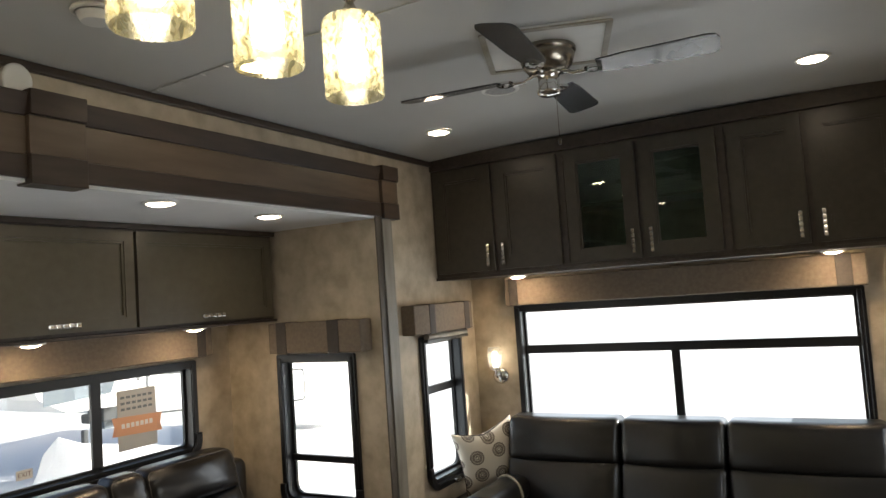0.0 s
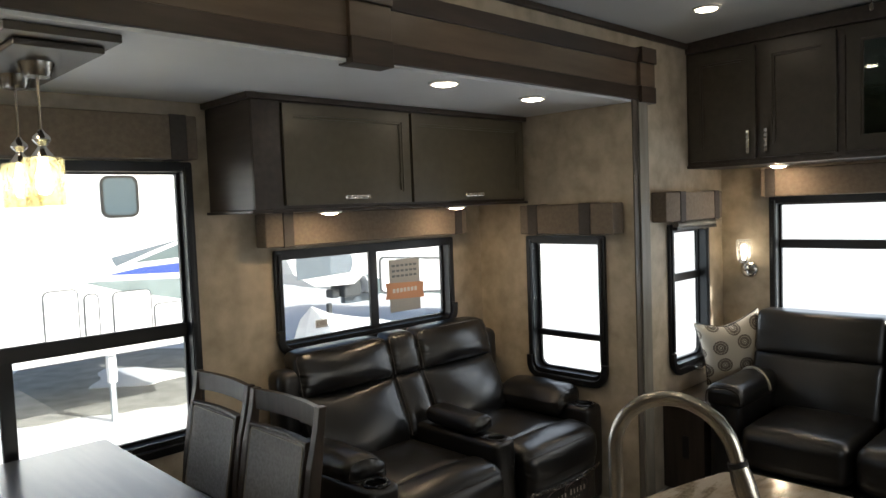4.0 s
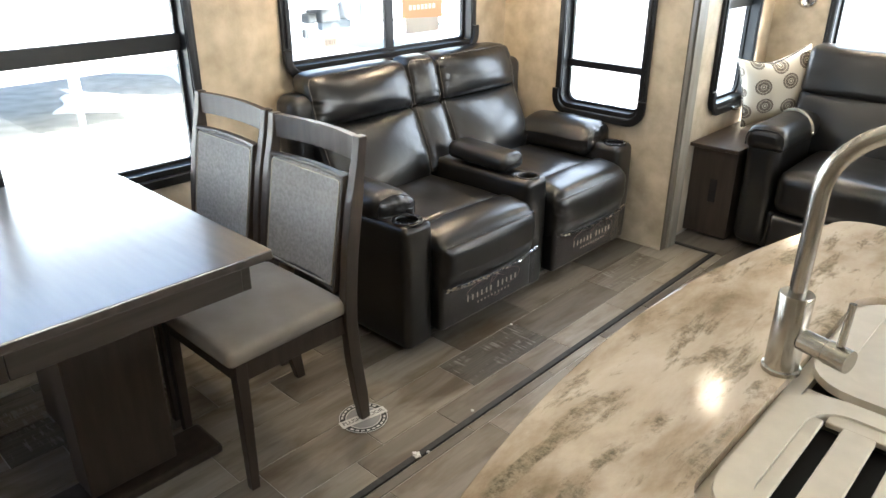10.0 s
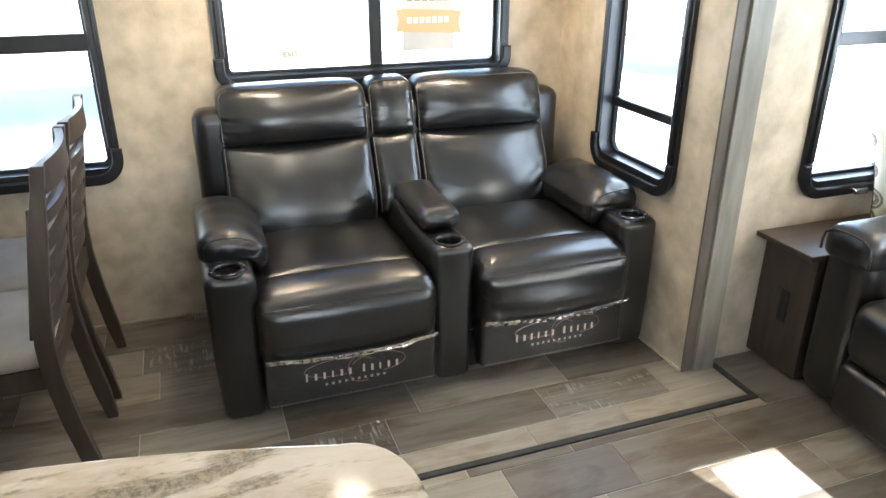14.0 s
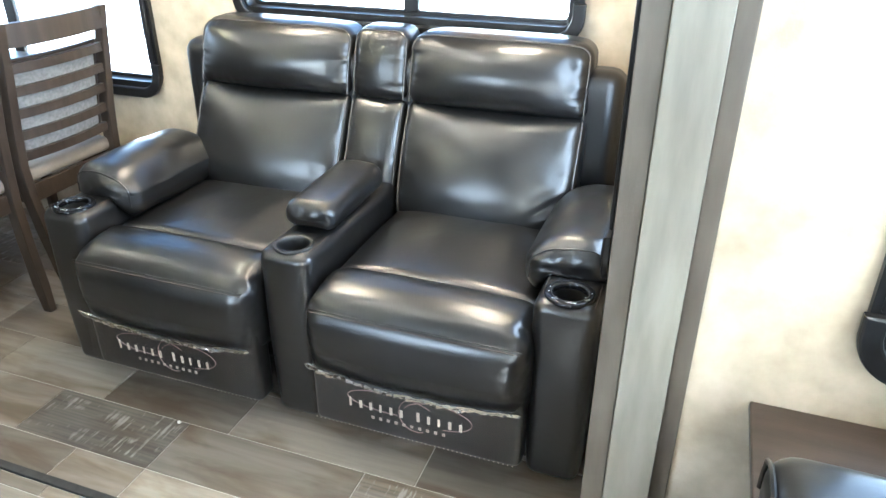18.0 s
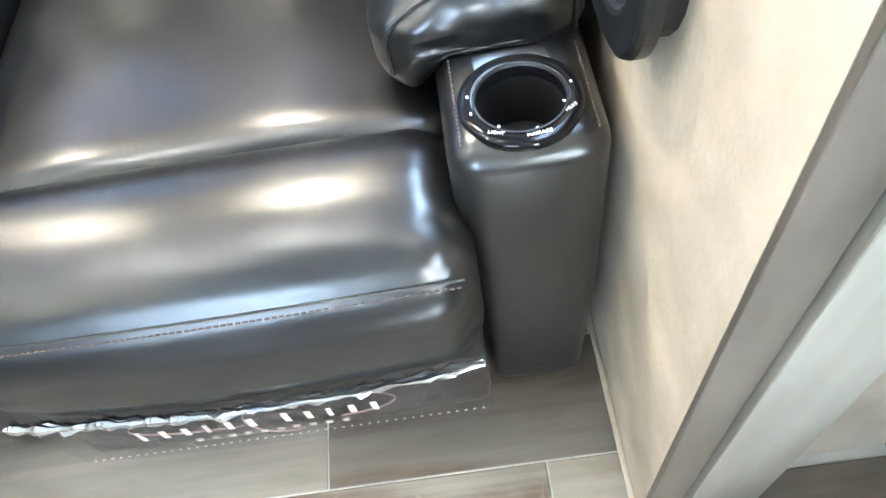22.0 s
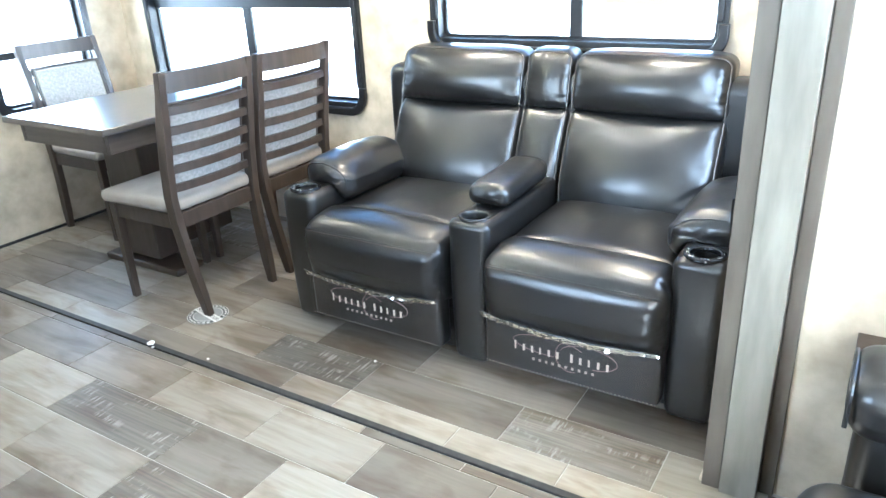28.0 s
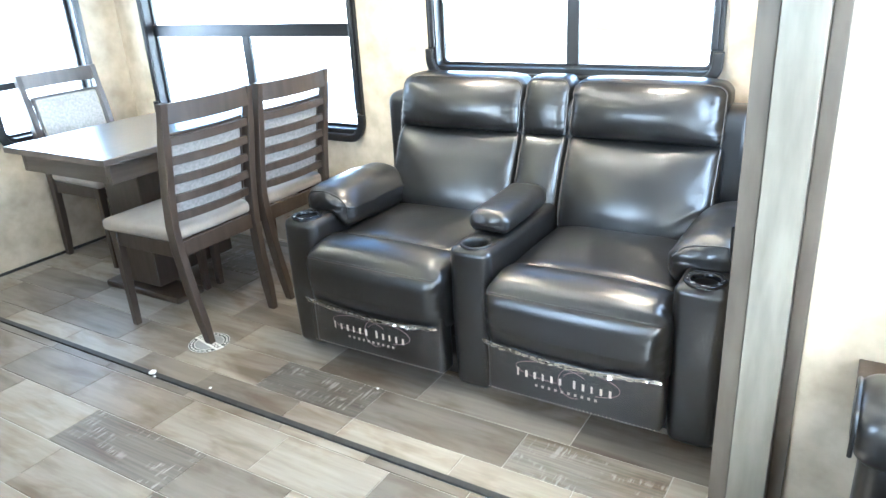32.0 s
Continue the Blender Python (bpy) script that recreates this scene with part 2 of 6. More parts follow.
def tube(points, radius, seg=10, bm=None, caps=True):
    """A round bar along points; radius may be one number or one per point."""
    b = bmesh.new()
    pts = [Vector(p) for p in points]
    rad = radius if isinstance(radius, (list, tuple)) else [radius] * len(pts)
    side = None
    rings = []
    for i, p in enumerate(pts):
        d = (pts[min(i + 1, len(pts) - 1)] - pts[max(i - 1, 0)]).normalized()
        if side is None:
            side = d.orthogonal().normalized()
        side = (side - d * side.dot(d)).normalized()
        up = d.cross(side)
        rings.append([b.verts.new(p + (side * math.cos(2 * math.pi * k / seg) + up * math.sin(2 * math.pi * k / seg)) * rad[i]) for k in range(seg)])
    for a, c in zip(rings, rings[1:]):
        for k in range(seg):
            b.faces.new((a[k], a[(k + 1) % seg], c[(k + 1) % seg], c[k]))
    if caps:
        b.faces.new(rings[0][::-1])
        b.faces.new(rings[-1])
    bmesh.ops.recalc_face_normals(b, faces=b.faces)
    return add(bm, b)


def rounded(u0, u1, v0, v1, r, n=6):
    """Outline of a rectangle; r: one radius or four, from the lower left, anticlockwise."""
    rr = r if isinstance(r, (list, tuple)) else [r] * 4
    pts = []
    for (cu, cv, a0), q in zip(((u0, v0, 180), (u1, v0, 270), (u1, v1, 0), (u0, v1, 90)), rr):
        ou, ov = cu + (q if cu == u0 else -q), cv + (q if cv == v0 else -q)
        for i in range(n + 1):
            a = radians(a0 + 90 * i / n)
            pts.append((ou + q * math.cos(a), ov + q * math.sin(a)))
    return pts


def plate(pts, z0, z1, bm=None, bevel=0.0):
    """A slab with the outline pts."""
    b = bmesh.new()
    lo = [b.verts.new((u, v, z0)) for u, v in pts]
    hi = [b.verts.new((u, v, z1)) for u, v in pts]
    top = b.faces.new(hi)
    b.faces.new(lo[::-1])
    n = len(pts)
    for i in range(n):
        b.faces.new((lo[i], lo[(i + 1) % n], hi[(i + 1) % n], hi[i]))
    bmesh.ops.remove_doubles(b, verts=b.verts, dist=1e-5)
    if bevel:
        bmesh.ops.bevel(b, geom=[e for e in b.edges if all(abs(v.co.z - z1) < 1e-6 for v in e.verts)], offset=bevel, segments=3, profile=0.5, affect="EDGES")
    return add(bm, b)


def ring(outer, inner, z0, z1, bm=None):
    """A flat frame between two outlines with as many points each."""
    b = bmesh.new()
    n = len(outer)
    vs = [[b.verts.new((u, v, z)) for u, v in o] for o in (outer, inner) for z in (z0, z1)]
    ol, oh, il, ih = vs
    for i in range(n):
        j = (i + 1) % n
        b.faces.new((ol[i], ol[j], oh[j], oh[i]))
        b.faces.new((il[j], il[i], ih[i], ih[j]))
        b.faces.new((oh[i], oh[j], ih[j], ih[i]))
        b.faces.new((ol[j], ol[i], il[i], il[j]))
    bmesh.ops.remove_doubles(b, verts=b.verts, dist=1e-6)
    bmesh.ops.dissolve_degenerate(b, dist=1e-6, edges=b.edges)
    return add(bm, b)


def samples(h, r, inner, k=4):
    a = [-h + r * (1 - math.cos(math.pi / 2 * i / k)) for i in range(k)]
    m = [-(h - r) + 2 * (h - r) * i / inner for i in range(inner + 1)]
    return a + m + [-x for x in a[::-1]]


def cushion(hx, hy, hz, r, inner=8, shape=None, bm=None, k=4):
    """A rounded box of half sizes hx, hy, hz about the origin, then bent by shape(x, y, z) -> (x, y, z)."""
    b = bmesh.new()
    seen = {}
    r = min(r, hx * 0.98, hy * 0.98, hz * 0.98)
    h = (hx, hy, hz)

    def vert(p):
        key = tuple(round(c, 6) for c in p)
        if key not in seen:
            q = [max(-(h[i] - r), min(h[i] - r, p[i])) for i in range(3)]
            d = Vector(p) - Vector(q)
            w = Vector(q) + (d.normalized() * r if d.length > 1e-9 else d)
            seen[key] = b.verts.new(shape(*w) if shape else w)
        return seen[key]
    s = [samples(h[i], r, inner, k) for i in range(3)]
    for ax in range(3):
        u, v = (ax + 1) % 3, (ax + 2) % 3
        for sign in (-1, 1):
            for i in range(len(s[u]) - 1):
                for j in range(len(s[v]) - 1):
                    q = []
                    for a, c in ((i, j), (i + 1, j), (i + 1, j + 1), (i, j + 1)):
                        p = [0, 0, 0]
                        p[ax], p[u], p[v] = sign * h[ax], s[u][a], s[v][c]
                        w = vert(p)
                        if w not in q:
                            q.append(w)
                    if len(q) > 2:
                        try:
                            b.faces.new(q if sign > 0 else q[::-1])
                        except ValueError:
                            pass
    bmesh.ops.recalc_face_normals(b, faces=b.faces)
    return add(bm, b)


def bump1(x, h):
    """1 in the middle, 0 at +-h."""
    return max(0.0, 1 - (x / h) ** 2)


def wall_mesh(axis, c0, c1, us, vs, holes):
    """A wall between c0 and c1 along axis ('x' or 'y'), over us and vs (height), with rectangular holes (u0, u1, v0, v1) through it."""
    b = bmesh.new()
    cu = sorted({*us, *[x for hh in holes for x in hh[:2]]})
    cv = sorted({*vs, *[x for hh in holes for x in hh[2:]]})
    open_ = lambda i, j: not (0 <= i < len(cu) - 1 and 0 <= j < len(cv) - 1) or any(
        h0 <= (cu[i] + cu[i + 1]) / 2 <= h1 and g0 <= (cv[j] + cv[j + 1]) / 2 <= g1 for h0, h1, g0, g1 in holes)
    P = (lambda c, u, v: (c, u, v)) if axis == "x" else (lambda c, u, v: (u, c, v))
    quad = lambda *ps: b.faces.new([b.verts.new(p) for p in ps])
    for i in range(len(cu) - 1):
        for j in range(len(cv) - 1):
            if open_(i, j):
                continue
            u0, u1, v0, v1 = cu[i], cu[i + 1], cv[j], cv[j + 1]
            for c in (c0, c1):
                quad(P(c, u0, v0), P(c, u1, v0), P(c, u1, v1), P(c, u0, v1))
            for di, dj, e in ((-1, 0, (u0, v0, u0, v1)), (1, 0, (u1, v0, u1, v1)), (0, -1, (u0, v0, u1, v0)), (0, 1, (u0, v1, u1, v1))):
                if open_(i + di, j + dj):
                    quad(P(c0, e[0], e[1]), P(c0, e[2], e[3]), P(c1, e[2], e[3]), P(c1, e[0], e[1]))
    bmesh.ops.remove_doubles(b, verts=b.verts, dist=1e-5)
    bmesh.ops.recalc_face_normals(b, faces=b.faces)
    return b


def structure(name, bm, mat, label="", category="", smooth=False):
    return tagged(part(name, bm, mat, None, "", smooth), label, category, kind="structure")

# ---- special surfaces ----
def nodes_of(name):
    m = bpy.data.materials.new(name)
    m.use_nodes = True
    return m, m.node_tree, m.node_tree.nodes["Principled BSDF"]


def ramp_node(nt, stops, source):
    r = nt.nodes.new("ShaderNodeValToRGB")
    els = r.color_ramp.elements
    while len(els) < len(stops):
        els.new(0.5)
    for e, (p, c) in zip(els, stops):
        e.position, e.color = p, (*c, 1)
    nt.links.new(source, r.inputs[0])
    return r


def noise_node(nt, vec, scale, detail=5, rough=0.55, distortion=0.0):
    n = nt.nodes.new("ShaderNodeTexNoise")
    n.inputs["Scale"].default_value, n.inputs["Detail"].default_value = scale, detail
    n.inputs["Roughness"].default_value, n.inputs["Distortion"].default_value = rough, distortion
    nt.links.new(vec, n.inputs["Vector"])
    return n


def mapped(nt, scale, rot=(0, 0, 0), offset=False):
    tc = nt.nodes.new("ShaderNodeTexCoord")
    mp = nt.nodes.new("ShaderNodeMapping")
    mp.inputs["Scale"].default_value = scale
    mp.inputs["Rotation"].default_value = [radians(a) for a in rot]
    nt.links.new(tc.outputs["Object"], mp.inputs["Vector"])
    if not offset:
        return mp.outputs[0], None
    info = nt.nodes.new("ShaderNodeObjectInfo")
    mul = nt.nodes.new("ShaderNodeMath")
    mul.operation = "MULTIPLY"
    mul.inputs[1].default_value = 61.0
    nt.links.new(info.outputs["Random"], mul.inputs[0])
    ad = nt.nodes.new("ShaderNodeVectorMath")
    nt.links.new(mp.outputs[0], ad.inputs[0])
    nt.links.new(mul.outputs[0], ad.inputs[1])
    return ad.outputs[0], info.outputs["Random"]


def mix_rgb(nt, fac, a, b, mode="MIX"):
    mx = nt.nodes.new("ShaderNodeMix")
    mx.data_type, mx.blend_type = "RGBA", mode
    for sock, val in ((mx.inputs[0], fac), (mx.inputs[6], a), (mx.inputs[7], b)):
        if isinstance(val, (int, float)):
            sock.default_value = val
        elif isinstance(val, tuple):
            sock.default_value = (*val, 1)
        else:
            nt.links.new(val, sock)
    return mx.outputs[2]


def add_bump(nt, p, height, strength, dist=0.002):
    b = nt.nodes.new("ShaderNodeBump")
    b.inputs["Strength"].default_value, b.inputs["Distance"].default_value = strength, dist
    nt.links.new(height, b.inputs["Height"])
    nt.links.new(b.outputs[0], p.inputs["Normal"])


def marble():
    m, nt, p = nodes_of("marble_laminate")
    v, _ = mapped(nt, (5.2, 2.2, 5), (0, 0, -24))
    n1 = noise_node(nt, v, 1.7, 8, 0.62, 0.25)
    base = ramp_node(nt, [(0.30, (0.21, 0.155, 0.095)), (0.41, (0.37, 0.29, 0.205)), (0.52, (0.50, 0.415, 0.32)), (0.68, (0.59, 0.515, 0.42))], n1.outputs["Fac"])
    v2, _ = mapped(nt, (11.0, 2.8, 5), (0, 0, -30))
    n2 = noise_node(nt, v2, 1.9, 9, 0.7, 0.35)
    vein = ramp_node(nt, [(0.525, (0, 0, 0)), (0.60, (0.7, 0.7, 0.7)), (0.70, (1, 1, 1))], n2.outputs["Fac"])
    v3, _ = mapped(nt, (1, 1, 1))
    n3 = noise_node(nt, v3, 130, 4, 0.7)
    speck = ramp_node(nt, [(0.40, (0.10, 0.082, 0.05)), (0.60, (0.29, 0.235, 0.16))], n3.outputs["Fac"])
    col = mix_rgb(nt, vein.outputs[0], base.outputs[0], speck.outputs[0])
    nt.links.new(col, p.inputs["Base Color"])
    p.inputs["Roughness"].default_value = 0.10
    p.inputs["Specular IOR Level"].default_value = 0.30
    add_bump(nt, p, n3.outputs["Fac"], 0.04)
    return m


def floor_tile(name, scraped):
    m, nt, p = nodes_of(name)
    v, rnd = mapped(nt, (1, 1, 1), offset=True)
    tone = ramp_node(nt, [(0.0, (0.122, 0.107, 0.087)), (0.3, (0.196, 0.172, 0.140)), (0.55, (0.305, 0.276, 0.228)), (0.8, (0.246, 0.219, 0.179)), (1.0, (0.152, 0.133, 0.108))], rnd)
    vg, _ = mapped(nt, (22, 1.6, 4), offset=True)
    g = noise_node(nt, vg, 1.6, 6, 0.6, 0.4)
    grain = ramp_node(nt, [(0.3, (0.72, 0.70, 0.67)), (0.6, (1.0, 1.0, 1.0)), (0.8, (1.12, 1.12, 1.10))], g.outputs["Fac"])
    vb, _ = mapped(nt, (7, 2.2, 4), offset=True)
    bl = noise_node(nt, vb, 1.5, 4, 0.55, 0.5)
    blot = ramp_node(nt, [(0.47, (1, 1, 1)), (0.68, (0.60, 0.505, 0.40))], bl.outputs["Fac"])
    col = mix_rgb(nt, 1.0, tone.outputs[0], grain.outputs[0], "MULTIPLY")
    col = mix_rgb(nt, 1.0, col, blot.outputs[0], "MULTIPLY")
    if scraped:
        vs, _ = mapped(nt, (150, 2.5, 4), offset=True)
        saw = noise_node(nt, vs, 1.0, 2, 0.6)
        lines = ramp_node(nt, [(0.35, (0.62, 0.62, 0.63)), (0.62, (0.92, 0.92, 0.92))], saw.outputs["Fac"])
        col = mix_rgb(nt, 1.0, col, lines.outputs[0], "MULTIPLY")
        vs2, _ = mapped(nt, (13, 85, 4), offset=True)
        s2 = noise_node(nt, vs2, 1.0, 3, 0.6)
        streak = ramp_node(nt, [(0.52, (0, 0, 0)), (0.60, (1, 1, 1))], s2.outputs["Fac"])
        vm, _ = mapped(nt, (16, 4.5, 4), offset=True)
        mk = noise_node(nt, vm, 1.0, 2, 0.5)
        mask = ramp_node(nt, [(0.50, (0, 0, 0)), (0.60, (0.75, 0.75, 0.75))], mk.outputs["Fac"])
        both = mix_rgb(nt, 1.0, streak.outputs[0], mask.outputs[0], "MULTIPLY")
        col = mix_rgb(nt, both, col, (0.34, 0.325, 0.295))
    nt.links.new(col, p.inputs["Base Color"])
    p.inputs["Roughness"].default_value = 0.42
    add_bump(nt, p, g.outputs["Fac"], 0.12)
    return m


def pillow_print():
    m, nt, p = nodes_of("medallion_print")
    tc = nt.nodes.new("ShaderNodeTexCoord")
    sep = nt.nodes.new("ShaderNodeSeparateXYZ")
    nt.links.new(tc.outputs["Object"], sep.inputs[0])
    cmb = nt.nodes.new("ShaderNodeCombineXYZ")
    nt.links.new(sep.outputs[0], cmb.inputs[0])
    nt.links.new(sep.outputs[2], cmb.inputs[1])
    vo = nt.nodes.new("ShaderNodeTexVoronoi")
    vo.voronoi_dimensions = "2D"
    vo.inputs["Scale"].default_value, vo.inputs["Randomness"].default_value = 9.0, 0.5
    nt.links.new(cmb.outputs[0], vo.inputs["Vector"])
    rings = ramp_node(nt, [(0.0, (0.60, 0.55, 0.45)), (0.05, (0.06, 0.04, 0.03)), (0.10, (0.55, 0.50, 0.40)), (0.13, (0.07, 0.046, 0.034)), (0.25, (0.48, 0.43, 0.34)), (0.28, (0.08, 0.055, 0.04)), (0.36, (0.66, 0.61, 0.51))], vo.outputs["Distance"])
    rings.color_ramp.interpolation = "CONSTANT"
    vo2 = nt.nodes.new("ShaderNodeTexVoronoi")
    vo2.voronoi_dimensions = "2D"
    vo2.inputs["Scale"].default_value = 95
    nt.links.new(cmb.outputs[0], vo2.inputs["Vector"])
    dots = ramp_node(nt, [(0.0, (1, 1, 1)), (0.45, (0, 0, 0))], vo2.outputs["Distance"])
    col = mix_rgb(nt, 0.28, rings.outputs[0], (0.60, 0.55, 0.45))
    col2 = mix_rgb(nt, dots.outputs[0], col, rings.outputs[0])
    nt.links.new(col2, p.inputs["Base Color"])
    p.inputs["Roughness"].default_value = 0.85
    return m


def crackle_glass(name="amber_crackle_glass", see=(1.0, 0.96, 0.76, 1), glow=(0.97, 0.93, 0.74, 1), thick=1.0):
    """Amber glass lit from within: part clear, part scattering along a crackle."""
    m = bpy.data.materials.new(name)
    m.use_nodes = True
    nt = m.node_tree
    out = nt.nodes["Material Output"]
    nt.nodes.remove(nt.nodes["Principled BSDF"])
    v, _ = mapped(nt, (1, 1, 0.6))
    n = noise_node(nt, v, 55, 5, 0.65, 1.0)
    fac = ramp_node(nt, [(0.42, (0.04, 0.04, 0.04)), (0.50, (0.42 * thick,) * 3), (0.58, (0.06, 0.06, 0.06))], n.outputs["Fac"])
    tr = nt.nodes.new("ShaderNodeBsdfTransparent")
    tr.inputs["Color"].default_value = see
    tl = nt.nodes.new("ShaderNodeBsdfTranslucent")
    tl.inputs["Color"].default_value = glow
    df = nt.nodes.new("ShaderNodeBsdfGlossy")
    df.inputs["Roughness"].default_value = 0.08
    mx = nt.nodes.new("ShaderNodeMixShader")
    nt.links.new(fac.outputs[0], mx.inputs[0])
    nt.links.new(tr.outputs[0], mx.inputs[1])
    nt.links.new(tl.outputs[0], mx.inputs[2])
    m2 = nt.nodes.new("ShaderNodeMixShader")
    m2.inputs[0].default_value = 0.08
    nt.links.new(mx.outputs[0], m2.inputs[1])
    nt.links.new(df.outputs[0], m2.inputs[2])
    nt.links.new(m2.outputs[0], out.inputs["Surface"])
    return m


def snow():
    m, nt, p = nodes_of("snow_and_gravel")
    v, _ = mapped(nt, (1, 1, 1))
    n = noise_node(nt, v, 0.35, 6, 0.6, 0.5)
    patch = ramp_node(nt, [(0.20, (0.40, 0.39, 0.36)), (0.27, (0.80, 0.80, 0.81))], n.outputs["Fac"])
    n2 = noise_node(nt, v, 9, 5, 0.7)
    fine = ramp_node(nt, [(0.3, (0.8, 0.8, 0.8)), (0.7, (1, 1, 1))], n2.outputs["Fac"])
    nt.links.new(mix_rgb(nt, 1.0, patch.outputs[0], fine.outputs[0], "MULTIPLY"), p.inputs["Base Color"])
    p.inputs["Roughness"].default_value = 0.8
    add_bump(nt, p, n2.outputs["Fac"], 0.6, 0.05)
    return m


def leather():
    """Polished dark hide: fine pebble grain over soft creases."""
    m, nt, p = nodes_of("black_brown_leather")
    v, _ = mapped(nt, (1, 1, 1), offset=True)
    n1 = noise_node(nt, v, 7, 4, 0.5)
    tone = ramp_node(nt, [(0.3, (0.0046, 0.0046, 0.0046)), (0.7, (0.0068, 0.0064, 0.0062))], n1.outputs["Fac"])
    nt.links.new(tone.outputs[0], p.inputs["Base Color"])
    rg = ramp_node(nt, [(0.3, (0.280, 0.280, 0.280)), (0.7, (0.345, 0.345, 0.345))], n1.outputs["Fac"])
    nt.links.new(rg.outputs[0], p.inputs["Roughness"])
    p.inputs["Specular IOR Level"].default_value = 0.75
    n0 = noise_node(nt, v, 11, 2, 0.45, 0.4)
    b0 = nt.nodes.new("ShaderNodeBump")
    b0.inputs["Strength"].default_value, b0.inputs["Distance"].default_value = 0.22, 0.006
    nt.links.new(n0.outputs["Fac"], b0.inputs["Height"])
    n2 = noise_node(nt, v, 38, 3, 0.55, 0.6)
    b1 = nt.nodes.new("ShaderNodeBump")
    b1.inputs["Strength"].default_value, b1.inputs["Distance"].default_value = 0.15, 0.0018
    nt.links.new(n2.outputs["Fac"], b1.inputs["Height"])
    nt.links.new(b0.outputs[0], b1.inputs["Normal"])
    n3 = noise_node(nt, v, 420, 2, 0.5)
    b2 = nt.nodes.new("ShaderNodeBump")
    b2.inputs["Strength"].default_value, b2.inputs["Distance"].default_value = 0.06, 0.0006
    nt.links.new(n3.outputs["Fac"], b2.inputs["Height"])
    nt.links.new(b1.outputs[0], b2.inputs["Normal"])
    nt.links.new(b2.outputs[0], p.inputs["Normal"])
    return m


M_LEATHER = leather()
M_COUNTER = marble()
M_TILE = floor_tile("plank_tile", False)
M_TILES = floor_tile("scraped_plank_tile", True)
M_GROUT = material("pale_joint", (0.46, 0.44, 0.40), 0.7, noise_scale=12, vary=0.12, bump=0.1, bump_scale=100)
M_PILLOW = pillow_print()
M_AMBER = crackle_glass()
M_CRACKLE = crackle_glass("clear_crackle_glass", (0.99, 0.98, 0.95, 1), (0.98, 0.96, 0.90, 1), 0.6)
M_LINE = material("dark_body_seam", (0.06, 0.065, 0.07), 0.5)
M_SNOW = snow()
M_BULB = glowing("bulb", (1.0, 0.90, 0.72), 10)
M_LAMPU = glowing("cabinet_lamp_lens", (1.0, 0.74, 0.46), 78)
M_WOODP = material("dark_stained_door", (0.056, 0.047, 0.034), 0.34, noise_scale=6, dark=(0.043, 0.036, 0.026), stretch=(5, 5, 0.9), bump=0.1, bump_scale=60)
M_CABGLASS = clear("smoked_cabinet_glass", (0.66, 0.80, 0.73), 0.02, 0.06)
M_TABLEV = material("dark_oak_apron", (0.07, 0.056, 0.046), 0.32, noise_scale=5, dark=(0.04, 0.032, 0.026), stretch=(0.8, 0.8, 9), bump=0.15, bump_scale=70)
M_SEAT = material("grey_tweed_seat", (0.325, 0.29, 0.258), 0.85, noise_scale=8, dark=(0.255, 0.226, 0.198), bump=0.35, bump_scale=420)
M_STICKER = material("black_print", (0.02, 0.02, 0.022), 0.4)
M_GREYDISC = material("grey_print", (0.30, 0.30, 0.30), 0.5)
M_PAPER = material("white_paper", (0.72, 0.72, 0.70), 0.5)
M_STRAP = material("pale_welt", (0.34, 0.31, 0.25), 0.5, noise_scale=30, vary=0.2)
M_NICKEL = material("antique_nickel", (0.30, 0.27, 0.22), 0.25, 1.0)
M_BLADE = material("dark_fan_blade", (0.045, 0.045, 0.047), 0.22, noise_scale=8, vary=0.2, coat=0.3)
M_GRILLE = material("grey_speaker_mesh", (0.35, 0.35, 0.35), 0.6, noise_scale=300, vary=0.4)
M_ORANGE = material("orange_paper", (0.62, 0.32, 0.18), 0.5)
M_GREYPAPER = material("grey_paper", (0.42, 0.43, 0.43), 0.6, noise_scale=10, vary=0.05)
M_TRAILER = material("white_trailer_skin", (0.78, 0.79, 0.80), 0.3, noise_scale=1.5, vary=0.03)
M_BLUE = material("blue_graphic", (0.05, 0.09, 0.42), 0.3, noise_scale=2, vary=0.1)
M_SLATE = material("slate_graphic", (0.12, 0.145, 0.17), 0.3, noise_scale=2, vary=0.1)
M_SILVER = material("silver_graphic", (0.42, 0.45, 0.48), 0.3, noise_scale=2, vary=0.1)
M_TEAL = material("teal_graphic", (0.12, 0.155, 0.16), 0.3, noise_scale=2, vary=0.1)
M_PALETEAL = material("pale_teal_graphic", (0.20, 0.245, 0.245), 0.3, noise_scale=3, vary=0.2)
M_GRAVEL = material("dark_gravel", (0.30, 0.29, 0.26), 0.9, noise_scale=4, vary=0.2, bump=0.6, bump_scale=40, detail=8)
M_TGLASS = material("dark_trailer_glass", (0.08, 0.11, 0.13), 0.05)
M_TREE = material("bare_branch", (0.10, 0.08, 0.06), 0.9)

M_FOLD = clear("plastic_fold", (0.9, 0.9, 0.92), 0.08, 0.85)

# paler, cooler copy of ceiling_panel: window light put into the slide-out ceiling's colour
M_CEIL_LIT = material("window_lit_ceiling_panel", (0.83, 0.84, 0.85), 0.6, noise_scale=3, vary=0.03, bump=0.1, bump_scale=200)
